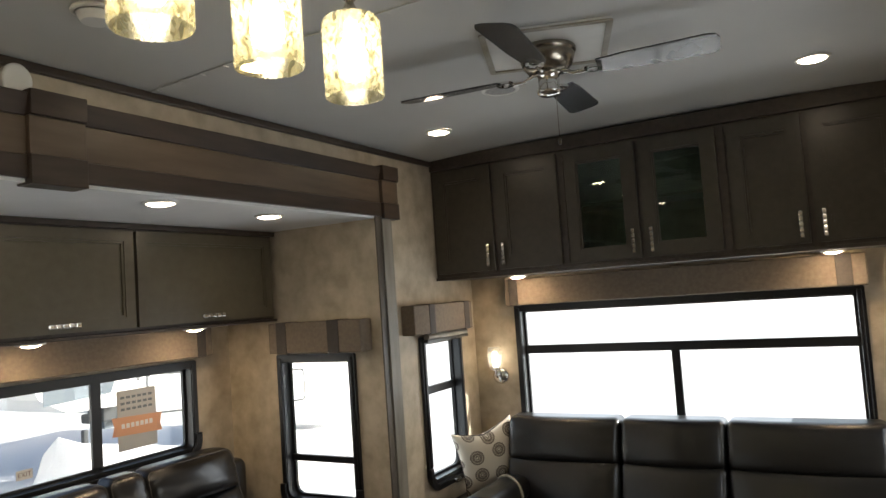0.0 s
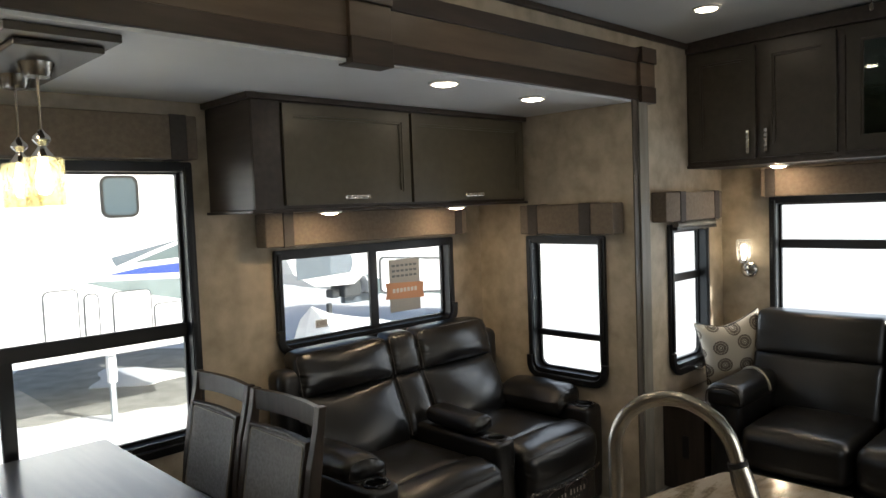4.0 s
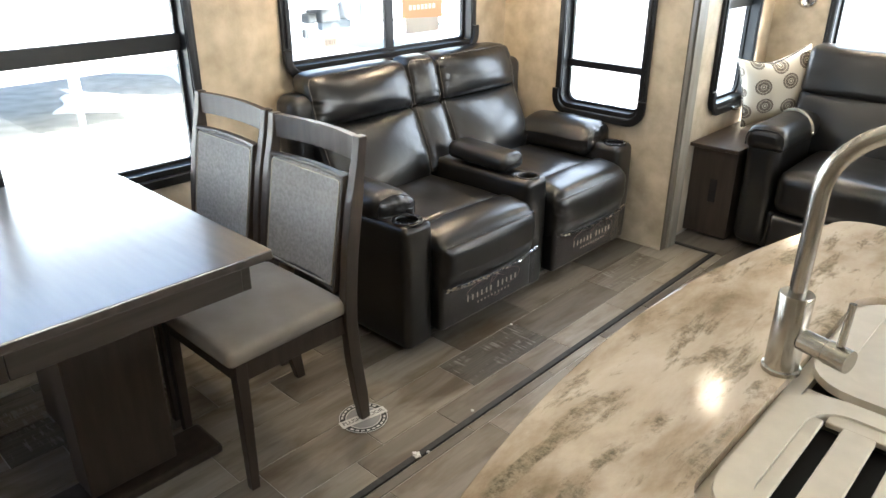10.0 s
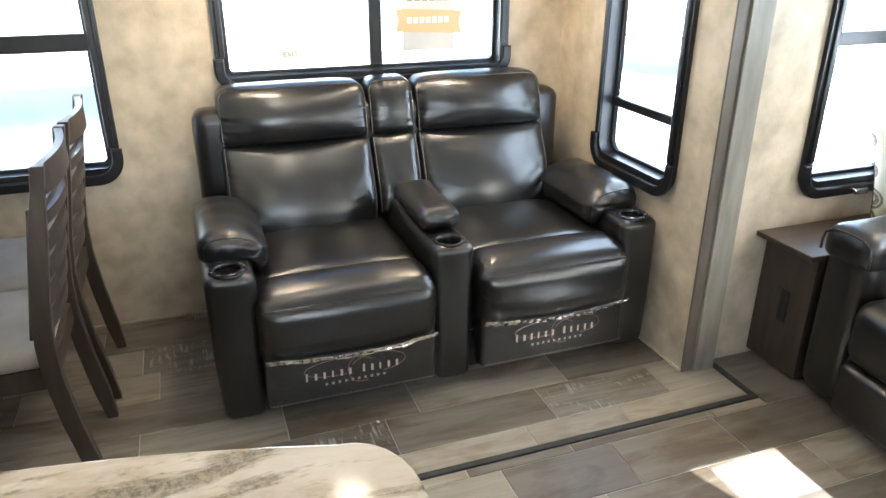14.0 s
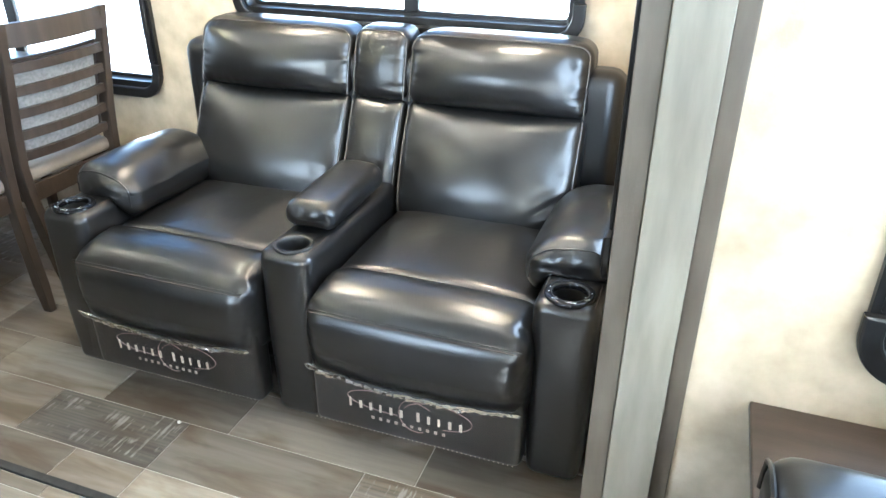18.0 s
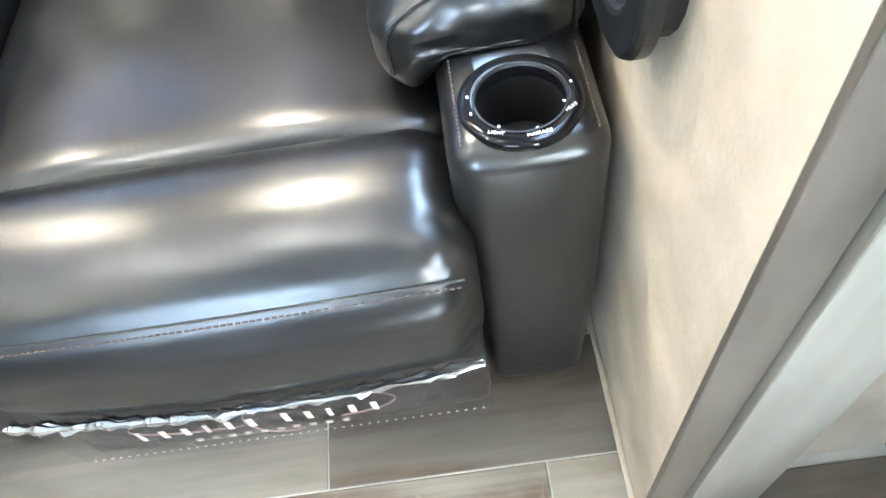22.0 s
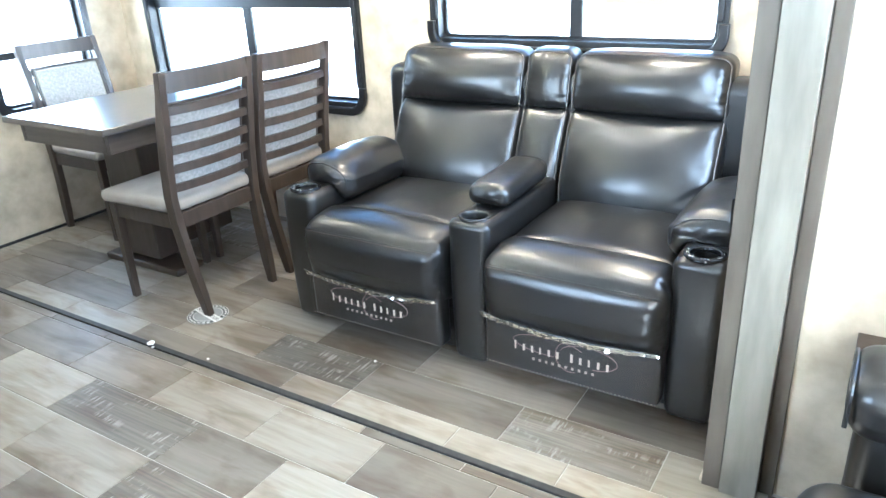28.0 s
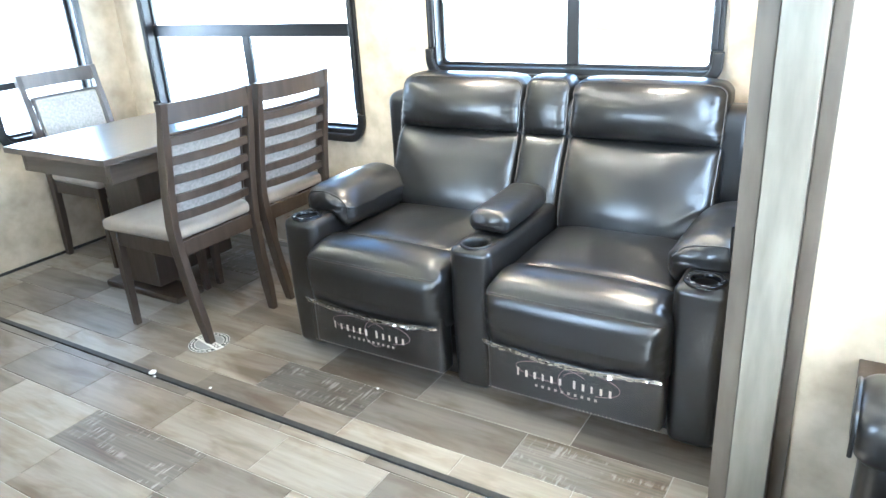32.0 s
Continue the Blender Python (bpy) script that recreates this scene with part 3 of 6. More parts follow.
# ---- the shell: x to the door side, y to the rear wall, slide-out room at x < 0 ----
XW, XB, XR, YR, YF, YS = -0.045, -1.03, 2.37, 1.08, -4.3, -3.42
HS, HM = 2.035, 2.40
WIN_REC = (-1.396, -0.262, 0.917, 1.371)
WIN_DIN = (-3.20, -1.791, 0.62, 1.77)
WIN_END = (-0.658, -0.175, 0.618, 1.366)
WIN_FAR = (-0.80, -0.25, 0.62, 1.40)
WIN_NAR = (0.42, 0.86, 0.62, 1.40)
WIN_REAR = (0.25, 2.05, 0.62, 1.53)
WIN_RIGHT = (0.383, 0.80, 0.62, 1.48)
WIN_KIT = (-2.3, -0.8, 1.05, 1.75)
XK = 3.0


def hole(w):
    return (w[0] + 0.025, w[1] - 0.025, w[2] + 0.025, w[3] - 0.025)


structure("wall_skirt", box(XW - 0.05, XR + 0.05, YF - 0.05, YR + 0.05, -0.95, -0.101), M_TRAILER, "plain white skirt wall under the trailer", "wall")
structure("wall_slide_back", wall_mesh("x", XB - 0.05, XB, (YS - 0.05, 0.05), (-0.1, HS + 0.05), [hole(WIN_REC), hole(WIN_DIN)]), M_WALL, "mottled tan vinyl wall of the slide-out", "wall")
structure("wall_slide_rear_end", wall_mesh("y", 0.0, 0.045, (XB, 0.0), (-0.1, HS + 0.05), [hole(WIN_END)]), M_WALL, "mottled tan vinyl end wall beside the recliners", "wall")
structure("wall_slide_front_end", wall_mesh("y", YS - 0.045, YS, (XB, 0.0), (-0.1, HS + 0.05), [hole(WIN_FAR)]), M_WALL, "mottled tan vinyl end wall beside the table", "wall")
structure("wall_side", wall_mesh("x", XW - 0.05, XW, (YF, YR + 0.05), (-0.1, 2.5), [(YS - 0.02, 0.12, -0.2, 2.10), hole(WIN_NAR)]), M_WALL, "mottled tan vinyl wall with the slide-out opening", "wall")
structure("wall_rear", wall_mesh("y", YR, YR + 0.05, (XW, XR), (-0.1, 2.5), [hole(WIN_REAR)]), M_WALL, "mottled tan vinyl rear wall behind the sofa", "wall")
structure("wall_door_side", wall_mesh("x", XR, XR + 0.05, (YF, YR + 0.05), (-0.1, 2.5), [hole(WIN_RIGHT), (-3.4, -0.35, -0.2, 2.05)]), M_WALL, "mottled tan vinyl wall opposite the slide-out", "wall")
structure("wall_kitchen", wall_mesh("x", XK, XK + 0.05, (-3.45, -0.30), (-0.1, 2.1), [hole(WIN_KIT)]), M_WALL, "mottled tan vinyl wall of the kitchen slide-out", "wall")
structure("wall_kitchen_rear_end", wall_mesh("y", -0.35, -0.30, (XR, XK), (-0.1, 2.1), []), M_WALL, "mottled tan vinyl end wall of the kitchen slide-out", "wall")
structure("wall_kitchen_front_end", wall_mesh("y", -3.45, -3.40, (XR, XK), (-0.1, 2.1), []), M_WALL, "mottled tan vinyl end wall of the kitchen slide-out", "wall")
# runs 1.8 m past the wall, unseen, added to keep sun out
structure("ceiling_kitchen", box(XR, XK + 1.8, -3.6, -0.2, 2.05, 2.10), M_CEIL, "white ceiling of the kitchen slide-out, run on outside as an unseen sun shield", "ceiling")
structure("wall_front", wall_mesh("y", YF - 0.05, YF, (XW, XR), (-0.1, 2.5), []), M_WALL, "mottled tan vinyl wall at the kitchen end", "wall")
structure("ceiling_slide", box(XB - 0.05, 0.0, YS - 0.05, 0.05, HS, HS + 0.04), M_CEIL_LIT, "white panelled ceiling of the slide-out, window light painted into its colour", "ceiling")


def arched_ceiling():
    b = bmesh.new()
    n = 24
    xs = [XW - 0.05 + (XR - XW + 0.1) * i / n for i in range(n + 1)]
    z = lambda x: HM + 0.035 * bump1(x - (XR + XW) / 2, (XR - XW) / 2 + 0.06)
    rows = [[b.verts.new((x, y, z(x) + dz)) for x in xs] for y, dz in ((YF - 0.05, 0), (YR + 0.05, 0), (YR + 0.05, 0.05), (YF - 0.05, 0.05))]
    for r in range(4):
        a, c = rows[r], rows[(r + 1) % 4]
        for i in range(n):
            b.faces.new((a[i], a[i + 1], c[i + 1], c[i]))
    bmesh.ops.recalc_face_normals(b, faces=b.faces)
    # panel joints
    for y in (-3.4, -1.25):
        for i in range(n):
            x0, x1 = xs[i], xs[i + 1]
            box(x0, x1, y - 0.012, y + 0.012, z((x0 + x1) / 2) - 0.005, z((x0 + x1) / 2) - 0.001, bm=b)
    return b


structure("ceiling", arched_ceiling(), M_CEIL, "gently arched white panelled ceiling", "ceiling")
# ---- windows: local x along the wall, local y up, local z into the room ----
def win_matrix(wall, c):
    """Pose of a window's local frame on a wall: 'west' looks to +x, 'east' to -x, 'rear' to -y, 'front' to +y."""
    ux, n = {"west": ((0, 1, 0), (1, 0, 0)), "east": ((0, -1, 0), (-1, 0, 0)), "rear": ((1, 0, 0), (0, -1, 0)), "front": ((-1, 0, 0), (0, 1, 0))}[wall]
    m = Matrix.Identity(4)
    for i in range(3):
        m[i][0], m[i][1], m[i][2] = ux[i], (0, 0, 1)[i], n[i]
    m[0][3] = c if wall in ("west", "east") else 0
    m[1][3] = 0 if wall in ("west", "east") else c
    return m


def rv_window(name, wall, c, w, rails=(), mullions=(), label="", cradle=True, handle=None):
    """A black-framed trailer window. rails: (height, thickness); mullions: (place, thickness, v0, v1)."""
    u0, u1, v0, v1 = w
    if wall in ("east", "front"):
        u0, u1 = -w[1], -w[0]
    m = win_matrix(wall, c)
    root = tagged(new(name), label, "window", kind="structure")
    root.matrix_basis = m
    o = rounded(u0 - 0.012, u1 + 0.012, v0 - 0.014, v1 + 0.015, (0.075, 0.075, 0.012, 0.012))
    low = 0.045 if u1 - u0 < 0.7 else 0.018
    i = rounded(u0 + 0.026, u1 - 0.026, v0 + 0.026, v1 - 0.024, (low, low, 0.010, 0.010))
    b = ring(o, i, -0.048, 0.017)
    part("window_frame", b, M_BLACK, root, "black moulded window frame")
    o2 = rounded(u0 + 0.016, u1 - 0.016, v0 + 0.016, v1 - 0.014, 0.012)
    i2 = rounded(u0 + 0.038, u1 - 0.038, v0 + 0.038, v1 - 0.034, (low, low, 0.008, 0.008))
    part("sash", ring(o2, i2, -0.049, -0.032), M_BLACK, root)
    for k, (vv, th) in enumerate(rails):
        part("rail", box(u0 + 0.02, u1 - 0.02, vv - th / 2, vv + th / 2, -0.049, -0.026, 0.004), M_BLACK, root)
    for uu, th, a, bb in mullions:
        uu = uu if wall in ("west", "rear") else -uu
        part("mullion", box(uu - th / 2, uu + th / 2, a, bb, -0.049, -0.028, 0.004), M_BLACK, root)
    # moulded track guides down both sides
    for uu in (u0 + 0.012, u1 - 0.012):
        part("shade_track", box(uu - 0.011, uu + 0.011, v0 + 0.10, v1 - 0.005, 0.0165, 0.026, 0.004), M_BLACK, root)
    if cradle:
        # lower cradle with rounded corners
        def cup(g, r):
            pts = [(u0 - g, v0 + 0.095)]
            for k in range(21):
                a = radians(180 + 90 * k / 20)
                pts.append((u0 - g + r + r * math.cos(a), v0 - g - 0.012 + r + r * math.sin(a)))
            for k in range(21):
                a = radians(270 + 90 * k / 20)
                pts.append((u1 + g - r + r * math.cos(a), v0 - g - 0.012 + r + r * math.sin(a)))
            return pts + [(u1 + g, v0 + 0.095)]
        oo, ii = cup(0.021, 0.092), cup(-0.016, 0.058)
        cb = bmesh.new()
        vs = [[cb.verts.new((u, v, z)) for u, v in q] for q in (oo, ii) for z in (0.018, 0.033)]
        n = len(oo)
        for i in range(n - 1):
            for a, c in ((0, 1), (1, 3), (3, 2), (2, 0)):
                cb.faces.new((vs[a][i], vs[a][i + 1], vs[c][i + 1], vs[c][i]))
        for i in (0, n - 1):
            cb.faces.new((vs[0][i], vs[1][i], vs[3][i], vs[2][i]))
        bmesh.ops.recalc_face_normals(cb, faces=cb.faces)
        bmesh.ops.bevel(cb, geom=[e for e in cb.edges if all(v.co.z > 0.03 for v in e.verts) and e.is_manifold and e.calc_face_angle(0) > 0.8], offset=0.006, segments=2, profile=0.5, affect="EDGES")
        part("cradle", cb, M_BLACK, root, "rounded black shade cradle")
    panes = [(u0 + 0.03, u1 - 0.03, v0 + 0.03, v1 - 0.026)]
    g = box(*panes[0], -0.045, -0.041)
    gl = part("pane", g, M_GLASS, root, "clear glass pane")
    gl.visible_shadow = False
    if handle:
        hu = handle[0] if wall in ("west", "rear") else -handle[0]
        part("latch", box(hu - 0.03, hu + 0.03, handle[1] - 0.008, handle[1] + 0.012, 0.03, 0.055, 0.005), M_STEEL, root, "metal window latch")
    return root


rv_window("window_1", "west", XB, WIN_REC, (), ((-0.797, 0.05, 0.95, 1.35),), "wide black-framed sliding window behind the recliners")
rv_window("window_2", "west", XB, WIN_DIN, ((1.083, 0.06),), ((-2.50, 0.05, 0.65, 1.07),), "tall black-framed window beside the dining table")
rv_window("window_3", "rear", 0.0, WIN_END, ((0.840, 0.035),), (), "narrow black-framed window in the slide-out end wall")
rv_window("window_4", "front", YS, WIN_FAR, ((0.89, 0.035),), (), "narrow black-framed window beside the dining chair")
rv_window("window_5", "west", XW, WIN_NAR, ((1.115, 0.045),), (), "narrow black-framed window above the side table", handle=(0.66, 0.60))
rv_window("window_6", "rear", YR, WIN_REAR, ((1.275, 0.05),), ((1.15, 0.045, 0.66, 1.26),), "wide black-framed rear window above the sofa")
rv_window("window_7", "east", XR, WIN_RIGHT, ((1.115, 0.045),), (), "narrow black-framed window beside the sofa")
rv_window("window_8", "east", XK, WIN_KIT, (), (), "black-framed kitchen window")


def valance(wall, c, u0, u1, v0, v1, depth, straps, label):
    root = thing("valance", label, "valance", win_matrix(wall, c), "window valances")
    part("board", box(u0, u1, v0, v1, 0.002, depth, 0.006), M_VAL, root)
    for a, bb in straps:
        part("strap", box(a, bb, v0 - 0.003, v1 + 0.003, 0.004, depth + 0.004, 0.003), M_VALD, root, "dark woven strap")
    return root


valance("rear", 0.0, -0.640, -0.055, 1.392, 1.548, 0.10, ((-0.585, -0.52), (-0.255, -0.185)), "taupe fabric window valance with two dark straps")
valance("west", XW, 0.25, 0.90, 1.435, 1.59, 0.085, ((0.40, 0.46), (0.80, 0.86)), "taupe fabric window valance with two dark straps")
valance("west", XB, -1.49, -0.20, 1.405, 1.558, 0.09, ((-1.40, -1.345), (-0.30, -0.245)), "taupe board valance under the wall cabinet")
valance("west", XB, -3.30, -1.785, 1.79, 1.965, 0.10, ((-1.90, -1.83), (-3.2, -3.13)), "taupe fabric valance over the tall window")
valance("front", YS, 0.20, 0.86, 1.42, 1.57, 0.10, ((0.27, 0.33), (0.70, 0.76)), "taupe fabric window valance with two dark straps")
valance("rear", YR, 0.22, 2.08, 1.545, 1.70, 0.09, ((0.245, 0.30), (1.95, 2.02)), "taupe board valance under the rear cabinets")
# rolled shade under the narrow valance
shade = thing("roller_shade", "rolled-up pale grey window shade with dark bottom bar", "window shade", win_matrix("west", XW))
part("roll", tube([(0.42, 1.415, 0.045), (0.87, 1.415, 0.045)], 0.018, 12), M_PLANK, shade, smooth=True)
part("bottom_bar", box(0.41, 0.88, 1.384, 1.402, 0.030, 0.060, 0.004), M_BLACK, shade)

# ---- trim of the slide-out opening ----
post = tagged(new("trim_post"), "weathered grey plank post of the slide-out opening", "trim", kind="structure")
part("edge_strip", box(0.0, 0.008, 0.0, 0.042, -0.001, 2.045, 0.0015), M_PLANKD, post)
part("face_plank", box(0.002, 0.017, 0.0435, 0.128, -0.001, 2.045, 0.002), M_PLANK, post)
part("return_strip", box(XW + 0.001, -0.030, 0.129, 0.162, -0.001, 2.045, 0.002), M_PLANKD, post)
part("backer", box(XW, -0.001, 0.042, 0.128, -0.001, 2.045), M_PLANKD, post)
post2 = tagged(new("trim_post_front"), "weathered grey plank post at the kitchen end of the opening", "trim", kind="structure")
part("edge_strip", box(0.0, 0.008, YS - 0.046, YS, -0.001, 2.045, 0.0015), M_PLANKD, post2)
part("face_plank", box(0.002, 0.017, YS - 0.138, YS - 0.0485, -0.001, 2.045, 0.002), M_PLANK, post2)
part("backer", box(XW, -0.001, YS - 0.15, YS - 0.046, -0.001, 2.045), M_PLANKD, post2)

beam = tagged(new("trim_fascia"), "layered brown wooden fascia over the slide-out opening", "trim", kind="structure")
part("lower_board", box(XW, 0.016, YS - 0.15, 0.19, 2.046, 2.112, 0.003), M_WOODH, beam)
part("middle_board", box(XW, 0.010, YS - 0.15, 0.19, 2.113, 2.225, 0.003), M_PANELH, beam)
up = box(XW, 0.026, YS - 0.15, 0.19, 2.226, 2.292, 0.004)
for v in up.verts:
    if v.co.x > 0 and v.co.z < 2.24:
        v.co.x -= 0.014
part("upper_board", up, M_WOODH, beam)
for a, bb in ((-1.72, -1.545), (0.045, 0.185)):
    part("joint_cover_low", box(XW + 0.002, 0.034, a, bb, 2.028 if a < -1 else 2.034, 2.114, 0.003), M_WOODH, beam)
    part("joint_cover_middle", box(XW + 0.002, 0.028, a, bb, 2.114, 2.228, 0.003), M_PANELH, beam)
    part("joint_cover_top", box(XW + 0.002, 0.040, a, bb, 2.228, 2.302, 0.003), M_WOODH, beam)
tagged(part("trim_crown", box(XW, XW + 0.022, YF, 0.66, 2.372, 2.402, 0.006), M_WOODH), "dark crown moulding under the ceiling", "trim", kind="structure")
tagged(part("trim_crown_door_side", box(XR - 0.022, XR, YF, 0.66, 2.372, 2.402, 0.006), M_WOODH), "dark crown moulding under the ceiling", "trim", kind="structure")

seam = tagged(new("trim_floor_seam"), "black rubber seam around the slide-out floor", "trim", kind="structure")
part("long_strip", box(0.200, 0.222, YS, 0.128, -0.004, 0.006, 0.002), M_RUBBER, seam)
part("end_strip", box(0.0, 0.222, 0.1285, 0.150, -0.004, 0.006, 0.002), M_RUBBER, seam)
base = tagged(new("baseboard"), "thin pale cove strip along the slide-out walls", "baseboard", kind="structure")
part("strip", box(XB, XB + 0.008, YS, 0.0, 0, 0.012, 0.003), M_WALL, base)
part("strip", box(XB + 0.008, -0.002, -0.008, 0.0, 0, 0.012, 0.003), M_WALL, base)
part("strip", box(XB + 0.008, 0.0, YS, YS + 0.012, 0, 0.014, 0.003), M_RUBBER, base)

# ---- double recliner ----
def T(x, y, z):
    return Matrix.Translation((x, y, z))


def wrinkle(p, amp, scale, seed=0.0, stretch=(1, 1, 1)):
    return amp * noise.noise(Vector((p[0] * scale * stretch[0] + seed, p[1] * scale * stretch[1], p[2] * scale * stretch[2])))


def drilled(ob, x, y, r, depth, top):
    """Cuts a round well into ob's mesh at (x, y) below top, in ob's own space."""
    cut = new("cutter", mesh_of(lathe([(0, top - depth), (r, top - depth), (r, top + 0.1), (0, top + 0.1)], 40), "cutter", M_DARK))
    cut.matrix_world = ob.matrix_world @ T(x, y, 0)
    md = ob.modifiers.new("well", "BOOLEAN")
    md.operation, md.object, md.solver = "DIFFERENCE", cut, "EXACT"
    bpy.context.view_layer.update()
    me = bpy.data.meshes.new_from_object(ob.evaluated_get(bpy.context.evaluated_depsgraph_get()))
    ob.modifiers.clear()
    ob.data = me
    bpy.data.objects.remove(cut)


RB = Vector((-0.55, -0.79, 0.0))
rec = thing("recliner_sofa", "black-brown leather double recliner with centre console and plastic-wrapped footrests", "recliner", T(*RB) @ Matrix.Diagonal((1.0, 1.0, 0.975, 1.0)))


def rpart(name, bm, c, mat=None, parent=None, label="", smooth=True):
    return part(name, bm, mat or M_LEATHER, parent or rec, label, smooth, T(*(Vector(c) - RB)) if parent is None else None)


rpart("base_frame", box(-0.35, 0.33, -0.70, 0.70, 0.03, 0.33, 0.01), (-0.57, -0.79, 0), smooth=False)
rpart("back_shell", cushion(0.07, 0.715, 0.31, 0.05, 6), (-0.90, -0.805, 0.575))

SEATS = ((-1.1405, 0.279, 1.0), (-0.4355, 0.279, 2.0))
for yc, hw, seed in SEATS:
    # rear part of the seat
    def rear(x, y, z, hw=hw, seed=seed):
        zz = z + 0.016 * bump1(y, hw) * bump1(x, 0.26) * (1 if z > 0 else 0)
        zz -= 0.02 * (abs(y) / hw) ** 4 * (1 if z > 0 else 0)
        return (x, y, zz + (wrinkle((x, y, z), 0.003, 14, seed, (0.5, 1, 1)) if z > 0 else 0))
    rpart("seat", cushion(0.255, hw, 0.07, 0.035, 24, rear), (-0.550, yc, 0.398))

    # front roll of the seat: a broad dome down to a seam, a plain panel below it
    def front(x, y, z, hw=hw, seed=seed):
        crown = bump1(y, hw * 1.02)
        xx = x + (0.016 * crown * bump1(z + 0.01, 0.17) if x > 0 else 0)
        zz = z + (0.014 * crown * bump1(x, 0.11) if z > 0 else 0)
        if x > 0 and z < 0.05:
            xx -= 0.013 * ((0.05 - z) / 0.12) ** 2
        if z > 0:
            zz -= 0.033 * max(0.0, (x + 0.05) / 0.15) ** 2
            groove = math.exp(-((z - 0.115) / 0.0055) ** 2) if x > 0.06 else 0.0
            xx -= 0.0012 * groove
            zz -= 0.0008 * groove
        side = (abs(y) / hw) ** 8
        w = wrinkle((x, y, z), 0.002, 13, seed + 5, (1, 0.5, 1)) * (abs(y) / hw) ** 2
        w += wrinkle((x, y, z), 0.007, 46, seed + 9, (1, 0.4, 1)) * side
        return (xx + w, y, zz + w * 0.6)
    rpart("seat_front", cushion(0.100, hw, 0.130, 0.056, 36, front, k=10), (-0.222, yc, 0.341))
    seam = []
    for i in range(41):
        y = hw * (-0.95 + 1.9 * i / 40)
        q = front(0.0855, y, 0.1150)
        seam.append((q[0] - 0.222 - RB.x, yc + y - RB.y, 0.341 + q[2]))
    part("seam", tube(seam, 0.0012, 6), M_LEATHER, rec, "", True)
    hem = bmesh.new()
    for i in range(76):
        y = hw * (-0.93 + 1.86 * i / 75)
        q = front(0.0895, y, 0.1110)
        box(q[0] - 0.0010, q[0] + 0.0008, y - 0.0021, y + 0.0021, q[2] - 0.0008, q[2] + 0.0008, bm=hem)
    part("stitching", hem, M_STITCH, rec, "brown stitching", False, T(-0.222 - RB.x, yc - RB.y, 0.341))

    # footrest panel
    foot = rpart("footrest", cushion(0.034, hw - 0.006, 0.115, 0.018, 8, lambda x, y, z: (x + (0.008 * bump1(y, 0.27) * bump1(z, 0.14) if x > 0 else 0), y, z)), (-0.182, yc, 0.190))

    # clear plastic sleeve over it
    def sleeve(hw=hw, seed=seed):
        b = bmesh.new()
        nu, nv = 44, 18
        g = []
        for j in range(nv + 1):
            row = []
            for i in range(nu + 1):
                u, v = -1 + 2 * i / nu, j / nv
                y = u * (hw - 0.006)
                z = -0.098 + 0.158 * v + (0.018 * (1 - bump1(u, 1.0)) + 0.004 * noise.noise((u * 5 + seed, 3, 0))) * v
                x = 0.046 + 0.009 * bump1(u, 1.02) + 0.010 * noise.noise((u * 4 + seed, v * 2.2, 1.0)) * v + 0.010 * max(0, v - 0.66) * noise.noise((u * 15 + seed, v * 8, 4.0)) * 4 + 0.004 * noise.noise((u * 9 + seed, v * 5, 7.0)) * abs(u) ** 2
                x += 0.010 * max(0.0, v - 0.85) * 4
                row.append(b.verts.new((x, y, z)))
            g.append(row)
        for j in range(nv):
            for i in range(nu):
                b.faces.new((g[j][i], g[j][i + 1], g[j + 1][i + 1], g[j + 1][i]))
        bmesh.ops.solidify(b, geom=b.faces[:], thickness=0.0006)
        return b
    part("plastic_sleeve", sleeve(), M_PLASTIC, foot, "clear crinkled plastic sleeve", True)
    for lane in range(3):
        fold = []
        for i in range(61):
            u = -1 + 2 * i / 60
            n1 = noise.noise((u * 6 + seed, lane * 3.1, 0.5))
            fold.append((0.062 + 0.009 * bump1(u, 1.02) - lane * 0.004 + 0.004 * noise.noise((u * 14, seed, lane)), u * (hw - 0.008), 0.064 - lane * 0.007 + 0.018 * (1 - bump1(u, 1.0)) + 0.005 * n1))
        part("sleeve_fold", tube(fold, [0.0026 + 0.0110 * abs(noise.noise((i * 0.35 + seed, lane, 2.0))) for i in range(61)], 6), M_FOLD, foot, "glossy plastic fold", True)
    dots = bmesh.new()
    for i in range(46):
        y = (hw - 0.02) * (-1 + 2 * i / 45)
        box(0.0475, 0.0488, y - 0.0016, y + 0.0016, -0.094, -0.0918, bm=dots)
    part("edge_stitching", dots, M_CREAM, foot, "row of small pale stitches", False)
    # printed mark on the sleeve: two rows of plain bars and a swirl
    for i in range(12):
        if i != 6:
            y0 = -0.156 + 0.0268 * i - (0.010 if i > 6 else 0.0)
            part("printed_bar", box(0.0585, 0.0592, y0, y0 + (0.0075 if i % 3 else 0.0055), -0.017, 0.011 if i in (0, 7) else 0.006), M_CREAM, foot)
    for i in range(10):
        y0 = -0.098 + i * 0.0205
        part("small_printed_bar", box(0.0585, 0.0592, y0, y0 + 0.008, -0.043, -0.034), M_CREAMD, foot)
    sw = bmesh.new()
    arcs = [[(-0.05 + 0.10 * math.cos(a) * 1.1, 0.006 + 0.030 * math.sin(a)) for a in [0.3 + 4.6 * i / 24 for i in range(25)]],
            [(0.02 + 0.045 * math.cos(a), -0.012 + 0.050 * math.sin(a)) for a in [1.2 + 3.9 * i / 20 for i in range(21)]],
            [(0.075 + 0.085 * math.cos(a), 0.0 + 0.035 * math.sin(a)) for a in [3.0 - 4.4 * i / 24 for i in range(25)]]]
    for arc in arcs:
        tube([(0.0583, y, z + 0.010) for y, z in arc], 0.0011, 4, bm=sw)
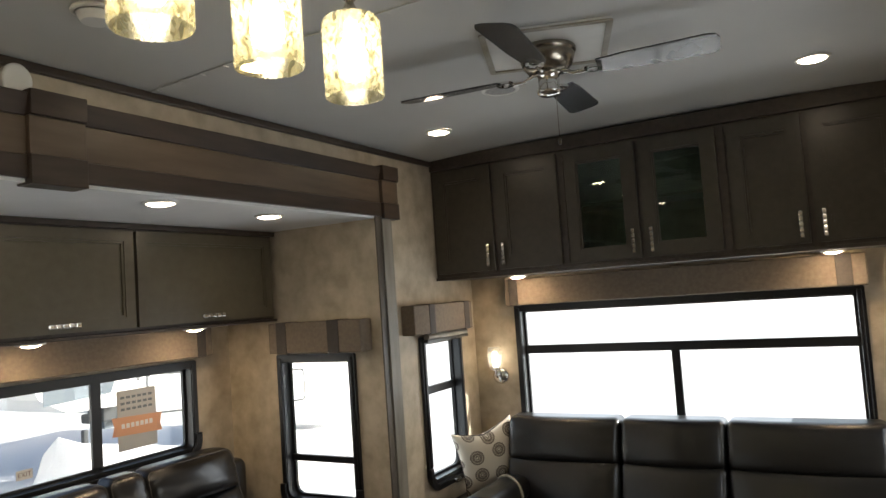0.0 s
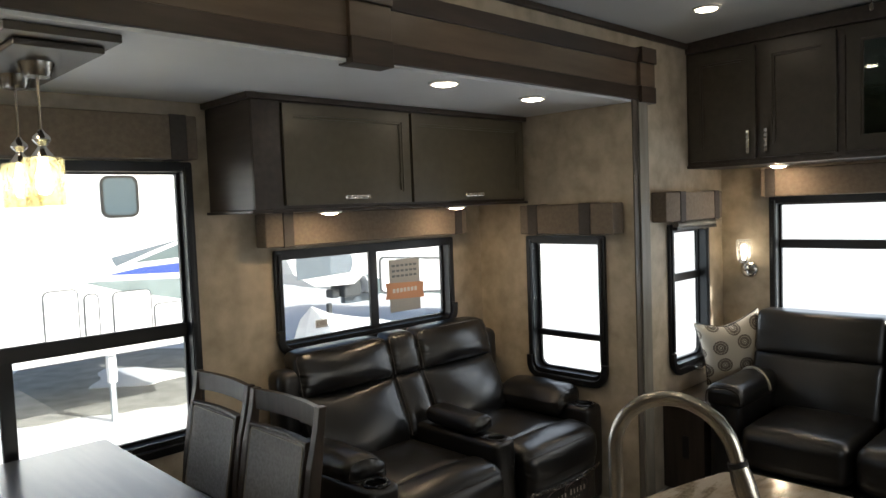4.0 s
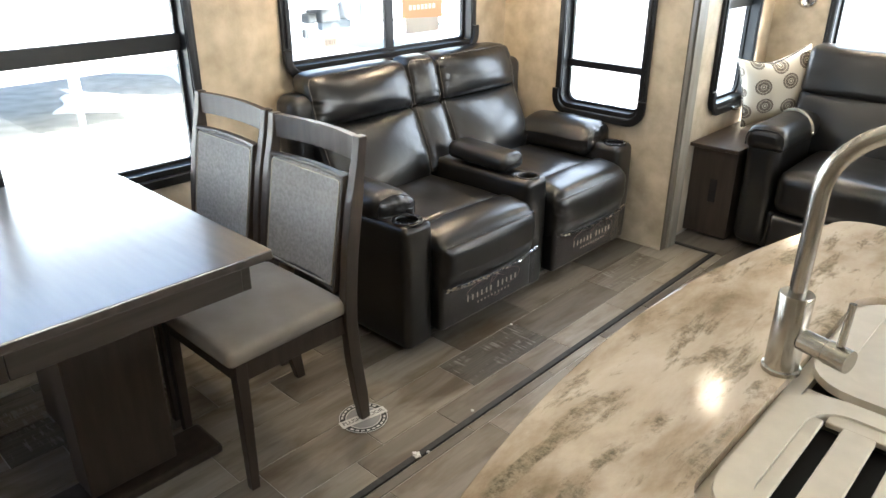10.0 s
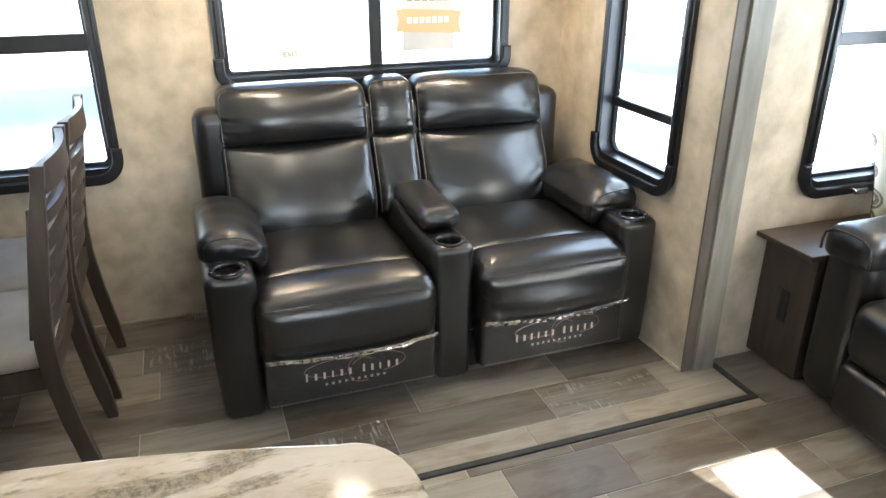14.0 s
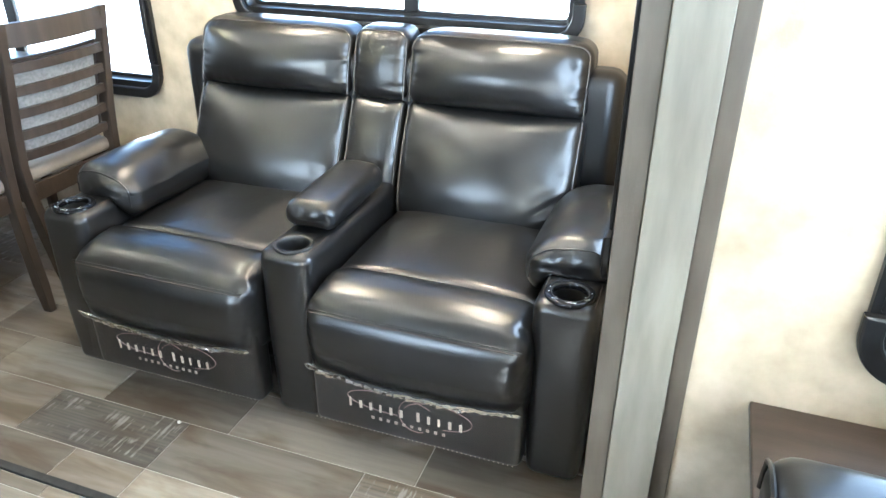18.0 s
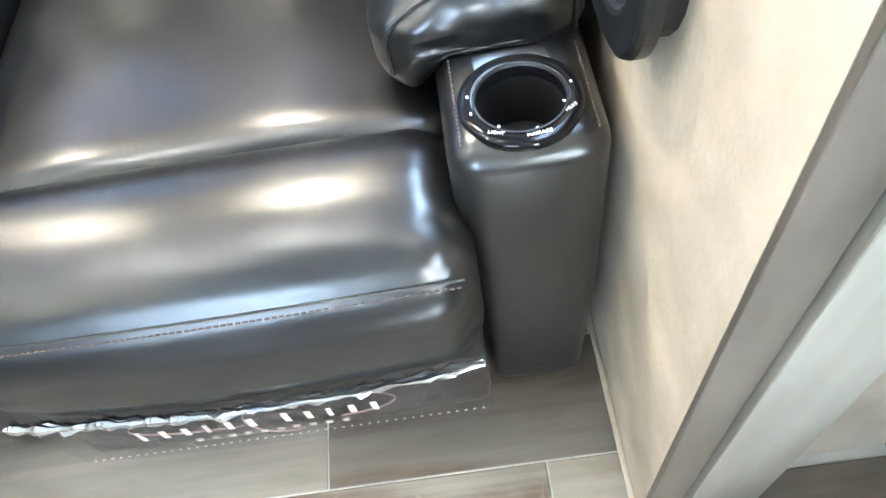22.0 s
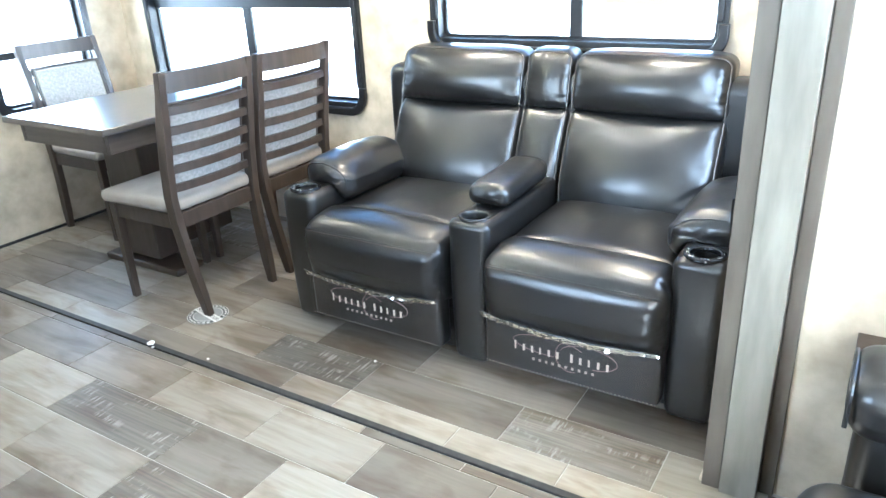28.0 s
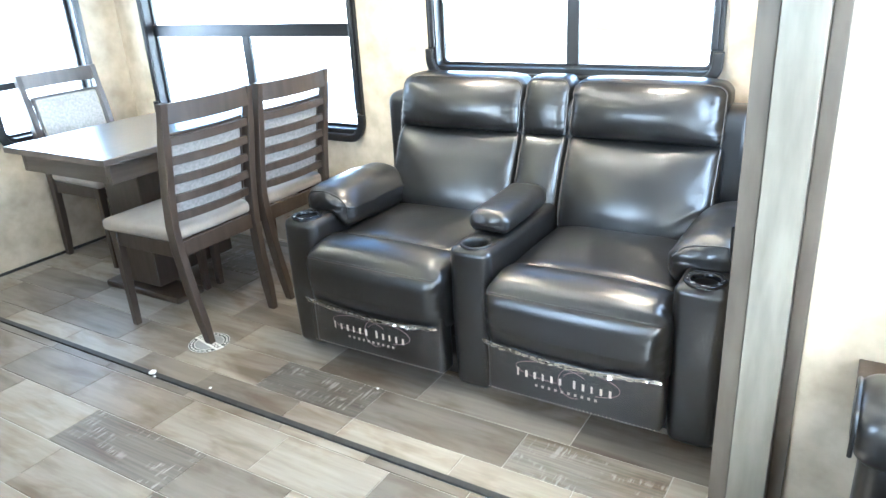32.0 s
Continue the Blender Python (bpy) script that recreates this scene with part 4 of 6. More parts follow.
    part("printed_swirl", sw, M_ROSE, foot, "thin rose printed swirl")


# sloping back: front face runs from (-0.655, z 0.41) to (-0.80, 0.757) and (-0.855, 0.955)
def back_x(z):
    if z < 0.757:
        return -0.655 - 0.145 * (z - 0.41) / 0.347
    return -0.80 - 0.050 * (z - 0.757) / 0.2


def back_panel(name, yc, hw, z0, z1, fat, seed, wr):
    zc, hz = (z0 + z1) / 2, (z1 - z0) / 2

    def bend(x, y, z):
        f = (x + 0.06) / 0.12
        puff = fat * bump1(y, hw * 1.03) ** 0.9 * bump1(z, hz * 1.04) ** 0.85
        wav = (wrinkle((y, z, seed), wr, 22, seed) * (0.06 + 0.9 * (abs(y) / hw) ** 4) + wrinkle((y, z, seed), 0.004, 5, seed + 3)) * f
        tuck = 0.0
        if hz > 0.12 and hw > 0.1:
            # gathered folds where the back meets the arm
            near = math.exp(-((y * (-1 if yc < -0.8 else 1) - hw * 0.90) / 0.06) ** 2) * math.exp(-((z + hz * 0.40) / 0.06) ** 2)
            tuck = 0.006 * near * math.sin(z * 105 - abs(y) * 70 + seed)
        # puckers along the seams
        rim = math.exp(-((abs(y) - hw) / 0.035) ** 2)
        tuck += 0.0055 * rim * noise.noise((z * 60, seed * 3 + (1 if y > 0 else 0), 0.0))
        tuck += 0.0050 * math.exp(-((abs(z) - hz) / 0.030) ** 2) * noise.noise((y * 55, seed * 5 + (1 if z > 0 else 0), 2.0))
        if hz > 0.12:
            puff -= 0.035 * max(0.0, -z / hz - 0.15) ** 2
        xx = back_x(zc + z) + (x - 0.06) + (puff + wav + tuck) * f
        yy, zz = y, z
        if hz < 0.12:
            # domed top with rounded shoulders
            up_z = max(0.0, z / hz)
            zz -= 0.016 * up_z * (abs(y) / hw) ** 6
            yy *= 1 - 0.018 * up_z ** 3
        elif hw > 0.1:
            # the lower back draws in towards the seat
            yy *= 1 - 0.055 * max(0.0, -z / hz) ** 2
        return (xx - RB.x, yy, zz)
    part(name, cushion(0.06, hw, hz, 0.034, 44 if hw > 0.1 else 26, bend, k=5), M_LEATHER, rec, "", True, T(0, yc - RB.y, zc))
    # piping sewn along the sides, and over the top of a headrest
    ye, ze = hw - 0.0085, hz - 0.0085
    sides = [[(-ye, -ze + 2 * ze * i / 20) for i in range(21)], [(ye, -ze + 2 * ze * i / 20) for i in range(21)]]
    if hz < 0.12:
        q = 0.026
        arch = [(-ye, -ze + (2 * ze - q) * i / 12) for i in range(13)]
        arch += [(-ye + q - q * math.cos(a), ze - q + q * math.sin(a)) for a in [math.pi / 2 * i / 6 for i in range(1, 7)]]
        arch += [(-(ye - q) + 2 * (ye - q) * i / 16, ze) for i in range(1, 16)]
        sides = [arch + [(-u, v) for u, v in arch[18::-1]]]
    for line in sides:
        part("piping", tube([Vector(bend(0.0515, u, v)) + Vector((0, yc - RB.y, zc)) for u, v in line], 0.0024, 6), M_PIPING, rec, "", True)


for yc, hw, seed in ((-1.166, 0.268, 3.0), (-0.805, 0.0895, 7.0), (-0.447, 0.265, 11.0)):
    wide = hw > 0.1
    back_panel("lower_back", yc, hw, 0.40 if wide else 0.46, 0.760, 0.060 if wide else 0.020, seed, 0.006)
    back_panel("headrest", yc, hw, 0.752, 0.962, 0.060 if wide else 0.020, seed + 1, 0.008)


# arms: upright pillar with a cup well at the front, padded rest behind it
def arm(name, yc, hw, cup_y):
    def pill(x, y, z):
        xx = x + (0.012 * bump1(y, hw * 1.1) * bump1(z, 0.3) if x > 0 else 0)
        taper = 1 - 0.12 * max(0, -z) / 0.25
        return (xx, y * taper, z)
    cx = -0.545
    ob = part(name, cushion(0.352, hw, 0.252, 0.028, 12, pill, k=6), M_LEATHER, rec, "", True, T(cx - RB.x, yc - RB.y, 0.279))
    bpy.context.view_layer.update()
    drilled(ob, -0.250 - cx, cup_y - yc, 0.041, 0.075, 0.256)
    for f in ob.data.polygons:
        f.use_smooth = True
    return ob


def cup_ring(y, parent_at):
    ring_ob = part("cup_ring", lathe([(0.040, -0.010), (0.040, 0.003), (0.0425, 0.0055), (0.053, 0.0055), (0.056, 0.003), (0.0565, -0.003), (0.050, -0.006)], 48), M_CUPRING, rec, "gloss black ring with touch buttons", True, parent_at)
    part("cup_liner", lathe([(0.0405, 0.0), (0.0385, -0.070), (0.0, -0.072)], 32), M_CUPDARK, ring_ob, "dark cup well", True)
    part("cup_rim", lathe([(0.0395, 0.0035), (0.0408, 0.0062), (0.0425, 0.0062), (0.0428, 0.0035)], 40), M_CUPDARK, ring_ob, "thin dark rim", True)
    return ring_ob


arm("arm", -0.0965, 0.0735, -0.098)
arm("arm", -1.4785, 0.0735, -1.480)
arm("console", -0.788, 0.0715, -0.788)
part("console_seam", tube([(-0.190 - RB.x, y - RB.y, 0.212 + 0.006 * bump1(y + 0.788, 0.07)) for y in [-0.856 + 0.136 * i / 8 for i in range(9)]], 0.0025, 6), M_LEATHER, rec, smooth=True)


def arm_pad(yc, hw, inward, xf, length, seed):
    """Broad flat rest whose inner side rolls down towards the seat."""
    hx = length / 2

    def f(x, y, z):
        s = (x + hx) / (2 * hx)            # 0 rear, 1 front
        side = inward * y / hw             # 1 at the seat
        q = max(0.0, min(1.0, (side - 0.25) / 0.45))
        deep = 0.22 + 0.78 * q * q * (3 - 2 * q)
        zz = z * deep if z < 0 else z
        zz += -0.008 * max(0.0, 1 - s) + 0.016 * bump1(y, hw) * bump1(x, hx * 1.1) * max(0.0, z) / 0.08
        drop = 0.012 * (side + 1) / 2 + 0.046 * max(0.0, (side + 0.30) / 1.30) ** 2.6
        zz -= drop * max(0.0, z) / 0.08
        rim = max(0.0, (s - 0.86) / 0.14) ** 1.5
        w = wrinkle((x, y, z), 0.007, 46, seed) * rim * (0.4 + 0.8 * max(0.0, side))
        w += wrinkle((x, y, z), 0.006, 11, seed + 4)
        return (x + w * 0.6, y, zz + w)
    part("arm_pad", cushion(hx, hw, 0.080, 0.058, 26, f, k=8), M_LEATHER, rec, "", True, T(xf - hx - RB.x, yc - RB.y, 0.539))
    # welted seam round the top of the front
    e, q = 0.017, 0.041
    ye, ze = hw - e, 0.080 - e
    half = [(ye, -0.035), (ye, -0.015), (ye, 0.005)] + [(ye - q + q * math.cos(a), ze - q + q * math.sin(a)) for a in [math.pi / 2 * i / 7 for i in range(8)]]
    line = half + [(u, ze) for u in (0.03, 0.015, 0.0, -0.015, -0.03)] + [(-u, v) for u, v in half[::-1]]
    part("pad_seam", tube([Vector(f(hx - e + 0.001, u, v)) + Vector((xf - hx - RB.x, yc - RB.y, 0.539)) for u, v in line], 0.0026, 6), M_LEATHER, rec, "", True)


arm_pad(-0.122, 0.106, -1, -0.318, 0.44, 2.0)
arm_pad(-1.452, 0.106, 1, -0.318, 0.44, 5.0)


def lid_shape(x, y, z):
    s = (x + 0.165) / 0.33
    w = wrinkle((x, y, z), 0.004, 34, 8.0) * (max(0.0, s - 0.75) / 0.25) ** 1.5
    return (x + w, y * (1 - 0.06 * max(0.0, s - 0.5)), z + 0.012 * max(0.0, 1 - s) ** 1.3 + 0.006 * bump1(y, 0.07) + w)


part("console_pad", cushion(0.165, 0.0745, 0.038, 0.034, 22, lid_shape, k=6), M_LEATHER, rec, "", True, T(-0.318 - 0.165 - RB.x, -0.788 - RB.y, 0.570))
part("pad_seam", tube([(-0.319 - RB.x - 0.02 * abs(u) ** 4, -0.788 + 0.068 * u - RB.y, 0.568) for u in [-1 + i / 8 for i in range(17)]], 0.0022, 6), M_LEATHER, rec, "", True)
rings = [cup_ring(y, T(-0.250 - RB.x, y - RB.y, 0.5315)) for y in (-0.098, -1.480)]
plain = part("cup_ring", lathe([(0.040, -0.010), (0.040, 0.002), (0.042, 0.004), (0.049, 0.004), (0.051, 0.001), (0.051, -0.003), (0.048, -0.006)], 40), M_CUPDARK, rec, "matt black cup ring", True, T(-0.250 - RB.x, -0.788 - RB.y, 0.5315))
part("cup_liner", lathe([(0.0405, 0.0), (0.0385, -0.070), (0.0, -0.072)], 32), M_CUPDARK, plain, "dark cup well", True)


def lettering(text, size, mat, parent, at, name="printed_word", label=""):
    cu = bpy.data.curves.new("text", "FONT")
    cu.body, cu.size, cu.align_x, cu.align_y, cu.extrude = text, size, "CENTER", "CENTER", 0.0002
    tmp = new("text", cu)
    bpy.context.view_layer.update()
    me = bpy.data.meshes.new_from_object(tmp.evaluated_get(bpy.context.evaluated_depsgraph_get()))
    bpy.data.objects.remove(tmp)
    me.materials.clear()
    me.materials.append(mat)
    ob = new(name, me)
    ob.matrix_basis = at
    ob.parent = parent
    if label:
        ob["label"] = label
    return ob


for r in rings:
    for word, ang in (("LIGHT", -35), ("MASSAGE", 12), ("HEAT", 62)):
        a = radians(ang)
        lettering(word, 0.0052, M_WHITE, r, T(0.0462 * math.cos(a), 0.0462 * math.sin(a), 0.0058) @ pose(0, 0, 0, 0, 0, 90 + ang * 0.5), label="white button word")
        part("button_icon", plate(rounded(-0.0013, 0.0013, -0.0013, 0.0013, 0.001, 3), 0, 0.0004), M_WHITE, r, "", False, T(0.0512 * math.cos(a) - 0.0105, 0.0512 * math.sin(a) * 0.8, 0.0056))
    for ang in (-75, -100, 100):
        a = radians(ang)
        part("button_icon", plate(rounded(-0.0015, 0.0015, -0.0011, 0.0011, 0.0006, 3), 0, 0.0004), M_WHITE, r, "", False, T(0.0468 * math.cos(a), 0.0468 * math.sin(a), 0.0056))
# stitching along the pillar edges
for yc in (-0.0965, -1.4785, -0.788):
    for s in (-1, 1):
        hw = 0.0735 if yc != -0.788 else 0.0715
        st = bmesh.new()
        for i in range(22):
            x = -0.315 + 0.005 * i
            box(x, x + 0.0033, -0.0007, 0.0007, 0.0, 0.0012, bm=st)
        part("stitching", st, M_STITCH, rec, "brown stitching", False, T(-RB.x, yc + s * (hw - 0.014) - RB.y, 0.5306))

# ---- cabinets ----
def bar_handle(parent, at, length):
    h = part("handle", box(-length / 2, length / 2, -0.007, 0.007, 0.012, 0.024, 0.004), M_CHROME, parent, "ribbed chrome handle", False, at)
    n = 5
    for i in range(n):
        u = -length / 2 + length * (i + 0.5) / n
        part("rib", box(u - length / n * 0.40, u + length / n * 0.40, -0.009, 0.009, 0.020, 0.028, 0.003), M_CHROME, h)
    for u in (-length * 0.38, length * 0.38):
        part("stud", lathe([(0.005, 0.0), (0.005, 0.014)], 10), M_CHROME, h, "", True, T(u, 0, 0))
    return h


def framed_door(root, u0, u1, v0, v1, glass=False, stile=0.055, mat=None):
    """A door in the x (along), y (up) plane, z towards the room."""
    d = part("door", ring(rounded(u0, u1, v0, v1, 0.002, 1), rounded(u0 + stile, u1 - stile, v0 + stile, v1 - stile, 0.002, 1), 0.0, 0.018), mat or M_WOODP, root, "dark-stained framed door" + (" with glass" if glass else ""))
    lip = ring(rounded(u0 + stile, u1 - stile, v0 + stile, v1 - stile, 0.002, 1), rounded(u0 + stile + 0.010, u1 - stile - 0.010, v0 + stile + 0.010, v1 - stile - 0.010, 0.002, 1), 0.002, 0.013)
    part("moulding", lip, mat or M_WOODP, d)
    if glass:
        part("pane", box(u0 + stile, u1 - stile, v0 + stile, v1 - stile, 0.004, 0.007), M_CABGLASS, d, "smoked glass pane")
    else:
        part("panel", box(u0 + stile, u1 - stile, v0 + stile, v1 - stile, 0.0005, 0.006), mat or M_WOODP, d, "recessed brown-grey panel" if mat else "")
    return d


cab = thing("wall_cabinet", "dark-stained wall cabinet with two framed lift-up doors", "cabinet", win_matrix("west", -0.655))
part("body", box(-1.70, -0.032, 1.572, 2.022, XB + 0.655 + 0.001, -0.001, 0.003), M_WOOD, cab)
part("bottom_board", box(-1.715, -0.02, 1.560, 1.572, XB + 0.655 + 0.001, 0.010, 0.002), M_WOODH, cab)
part("top_moulding", box(-1.72, -0.012, 2.008, 2.033, XB + 0.655 + 0.001, 0.014, 0.004), M_WOODH, cab)
part("face_stile", box(-1.70, -1.575, 1.573, 2.007, 0.0, 0.010, 0.002), M_WOOD, cab)
for a, bb, hc in ((-1.565, -0.888, -1.22), (-0.872, -0.055, -0.477)):
    d = framed_door(cab, a, bb, 1.588, 2.000, stile=0.046, mat=M_PANEL)
    bar_handle(d, T(hc, 1.616, 0.018), 0.135)

rear = thing("rear_cabinet", "dark-stained overhead cabinets with framed and glass doors above the sofa", "cabinet", win_matrix("rear", 0.66))
part("body", box(XW + 0.001, XR - 0.001, 1.733, 2.372, -0.418, -0.30, 0.002), M_PLANK, rear, "pale back panel")
for a, bb in ((XW + 0.001, 0.70), (1.545, XR - 0.001)):
    part("body", box(a, bb, 1.733, 2.372, -0.299, -0.001, 0.002), M_WOOD, rear)
part("bottom_board", box(XW + 0.001, XR - 0.001, 1.716, 1.733, -0.418, 0.012, 0.002), M_WOOD, rear)
tm = box(XW + 0.002, XR - 0.002, 2.345, 2.418, -0.418, 0.016, 0.004)
part("top_moulding", tm, M_WOOD, rear)
part("face_rail", box(0.7005, 1.5445, 2.300, 2.344, -0.02, -0.0008, 0.001), M_WOOD, rear)
part("face_rail", box(0.7005, 1.5445, 1.7335, 1.775, -0.02, -0.0008, 0.001), M_WOOD, rear)
part("shelf", box(0.7005, 1.5445, 2.040, 2.056, -0.299, -0.03, 0.001), M_PANELH, rear)
for u in (0.735, 1.142, 1.53):
    part("face_stile", box(u - 0.022, u + 0.022, 1.734, 2.344, -0.02, -0.0005, 0.001), M_WOOD, rear)
for a, bb, g, hx in ((-0.02, 0.338, False, 0.306), (0.362, 0.722, False, 0.398), (0.765, 1.130, True, 1.100), (1.154, 1.512, True, 1.190), (1.562, 1.874, False, 1.842), (1.898, 2.25, False, 1.935)):
    d = framed_door(rear, a, bb, 1.752, 2.330, g, 0.062)
    bar_handle(d, T(hx, 1.835, 0.018) @ pose(0, 0, 0, 0, 0, 90), 0.125)

# ---- dining table and chairs ----
table = thing("dining_table", "dark oak pedestal dining table with a plain top", "table", T(-0.48, -2.54, 0) @ Matrix.Diagonal((1.0, 1.06, 0.973, 1.0)))
part("tabletop", box(-0.50, 0.50, -0.32, 0.32, 0.718, 0.745, 0.004), M_TABLE, table)
for s in (-1, 1):
    part("apron", box(-0.455, 0.455, s * 0.268 - 0.011, s * 0.268 + 0.011, 0.632, 0.7175, 0.002), M_TABLEV, table)
    part("apron", box(s * 0.444 - 0.011, s * 0.444 + 0.011, -0.256, 0.256, 0.632, 0.7175, 0.002), M_TABLEV, table)
part("pedestal", box(0.12, 0.23, -0.115, 0.115, 0.055, 0.718, 0.006), M_WOOD, table)
part("pedestal_board", box(-0.26, 0.12, -0.06, 0.06, 0.055, 0.6, 0.006), M_WOOD, table)
ft = box(0.10, 0.25, -0.24, 0.24, 0.0, 0.055, 0.01)
for v in ft.verts:
    if v.co.z > 0.04 and abs(v.co.y) > 0.15:
        v.co.z -= 0.022
part("foot", ft, M_WOOD, table)


def chair_proto():
    """Origin on the floor below the seat; the sitter looks along -y."""
    c = thing("dining_chair", "dark-stained ladder-back dining chair with grey tweed seat and back panel", "chair", group="chairs round the table")
    for s in (-1, 1):
        # rear leg and back post in one sweep
        b = bmesh.new()
        prof = [(0.0, 0.268), (0.10, 0.252), (0.25, 0.228), (0.40, 0.212), (0.50, 0.212), (0.62, 0.224), (0.78, 0.250), (0.90, 0.273), (0.968, 0.284)]
        rings_ = []
        for z, y in prof:
            w, d = (0.0155, 0.022) if z < 0.8 else (0.0145, 0.015)
            if z < 0.05:
                w, d = 0.013, 0.016
            x = s * (0.172 + 0.026 * min(1, z / 0.5))
            rings_.append([b.verts.new((x + dx * w, y + dy * d, z)) for dx, dy in ((-1, -1), (1, -1), (1, 1), (-1, 1))])
        for a, q in zip(rings_, rings_[1:]):
            for k in range(4):
                b.faces.new((a[k], a[(k + 1) % 4], q[(k + 1) % 4], q[k]))
        b.faces.new(rings_[0][::-1])
        b.faces.new(rings_[-1])
        bmesh.ops.recalc_face_normals(b, faces=b.faces)
        bmesh.ops.bevel(b, geom=b.edges[:], offset=0.003, segments=2, profile=0.5, affect="EDGES")
        part("rear_leg", b, M_WOOD, c)
        fl = box(-0.018, 0.018, -0.018, 0.018, 0.0, 0.43, 0.003)
        for v in fl.verts:
            if v.co.z < 0.1:
                v.co.x, v.co.y = v.co.x * 0.72, v.co.y * 0.72
        part("front_leg", fl, M_WOOD, c, at=T(s * 0.187, -0.157, 0))
        part("side_apron", box(-0.010, 0.010, -0.150, 0.205, 0.368, 0.430, 0.002), M_WOOD, c, at=T(s * 0.186, 0, 0))
    part("front_apron", box(-0.175, 0.175, -0.168, -0.148, 0.368, 0.430, 0.002), M_WOOD, c)
    part("rear_apron", box(-0.175, 0.175, 0.200, 0.218, 0.368, 0.430, 0.002), M_WOOD, c)
    part("seat", cushion(0.212, 0.205, 0.026, 0.022, 12, lambda x, y, z: (x * (1.0 + 0.04 * (-y / 0.2)), y, z + (0.012 * bump1(x, 0.22) * bump1(y, 0.22) if z > 0 else 0))), M_SEAT, c, "grey tweed seat pad", True, T(0, 0.005, 0.457))

    def cross(z0, z1, bow, thick, name):
        b = bmesh.new()
        n = 10
        ring_ = []
        for i in range(n + 1):
            u = -1 + 2 * i / n
            x = u * 0.186
            y = 0.2 + 0.172 * max(0, (z0 + z1) / 2 - 0.46) + bow * (1 - u * u)
            ring_.append([b.verts.new((x, y + dy * thick, z)) for dy, z in ((-1, z0), (1, z0), (1, z1), (-1, z1))])
        for a, q in zip(ring_, ring_[1:]):
            for k in range(4):
                b.faces.new((a[k], a[(k + 1) % 4], q[(k + 1) % 4], q[k]))
        b.faces.new(ring_[0][::-1])
        b.faces.new(ring_[-1])
        bmesh.ops.recalc_face_normals(b, faces=b.faces)
        part(name, b, M_WOOD, c)
    cross(0.893, 0.965, 0.022, 0.010, "top_rail")
    for i, z in enumerate((0.812, 0.738, 0.664, 0.590, 0.516)):
        cross(z, z + 0.030, 0.022, 0.008, "slat")
    # upholstered panel in front of the slats

    def pan(x, y, z):
        zz = z + 0.68
        bow = 0.022 * (1 - (x / 0.18) ** 2)
        return (x, y + 0.2 + 0.172 * max(0, zz - 0.46) + bow - 0.024, zz)
    part("back_panel", cushion(0.165, 0.011, 0.162, 0.009, 10, pan), M_FABRIC, c, "grey tweed back panel", True)
    loop = [pan(x, -0.010, z) for x, z in rounded(-0.160, 0.160, -0.157, 0.157, 0.012)]
    part("piping", tube(loop + loop[:1], 0.0028, 6), M_STRAP, c, "pale piping", True)
    fr = bmesh.new()
    for sx in (-1, 1):
        cushion(0.006, 0.010, 0.175, 0.003, 8, lambda x, y, z, sx=sx: pan(x + sx * 0.171, y, z), fr, 2)
    for sz in (-1, 1):
        cushion(0.176, 0.010, 0.006, 0.003, 8, lambda x, y, z, sz=sz: pan(x, y, z + sz * 0.168), fr, 2)
    part("panel_frame", fr, M_WOOD, c)
    return c


chair = chair_proto()
SIZE = Matrix.Diagonal((1.01, 1.0, 0.973, 1.0))
chair.matrix_basis = T(-0.223, -2.150, 0) @ SIZE
copy_thing(chair, T(-0.675, -2.145, 0))
copy_thing(chair, pose(-0.590, -3.105, 0, 0, 0, 180))

# round floor sticker under the chair leg
st = solid("floor_sticker", lathe([(0.0, 0.0006), (0.080, 0.0006), (0.080, 0.0)], 40), M_STICKER, "round black and white printed floor sticker", "sticker", at=T(-0.046, -1.888, 0.0045))
part("grey_disc", lathe([(0.0, 0.0010), (0.055, 0.0010), (0.055, 0.0005)], 40), M_GREYDISC, st)
part("inner_rim", lathe([(0.055, 0.0008), (0.055, 0.0012), (0.058, 0.0012), (0.058, 0.0006)], 40), M_PAPER, st)
part("rim", lathe([(0.0765, 0.0008), (0.0765, 0.0011), (0.079, 0.0011), (0.079, 0.0006)], 40), M_PAPER, st)
part("band", box(-0.082, 0.082, -0.017, 0.017, 0.0012, 0.0016), M_PAPER, st)
lettering("FLUSH FLOOR", 0.0235, M_STICKER, st, T(0, 0, 0.0019), label="black printed words")
for i in range(9):
    a = radians(-150 + 15 * i)
    q = box(-0.006, 0.006, -0.0035, 0.0035, 0.0008, 0.0012)
    part("small_print", move(q, pose(0.068 * math.cos(a), 0.068 * math.sin(a), 0, 0, 0, math.degrees(a) + 90)), M_PAPER, st)
    a = radians(30 + 15 * i)
    q = box(-0.006, 0.006, -0.0035, 0.0035, 0.0008, 0.0012)
    part("small_print", move(q, pose(0.068 * math.cos(a), 0.068 * math.sin(a), 0, 0, 0, math.degrees(a) + 90)), M_PAPER, st)
st.matrix_basis = pose(-0.046, -1.888, 0.0045, 0, 0, 78)

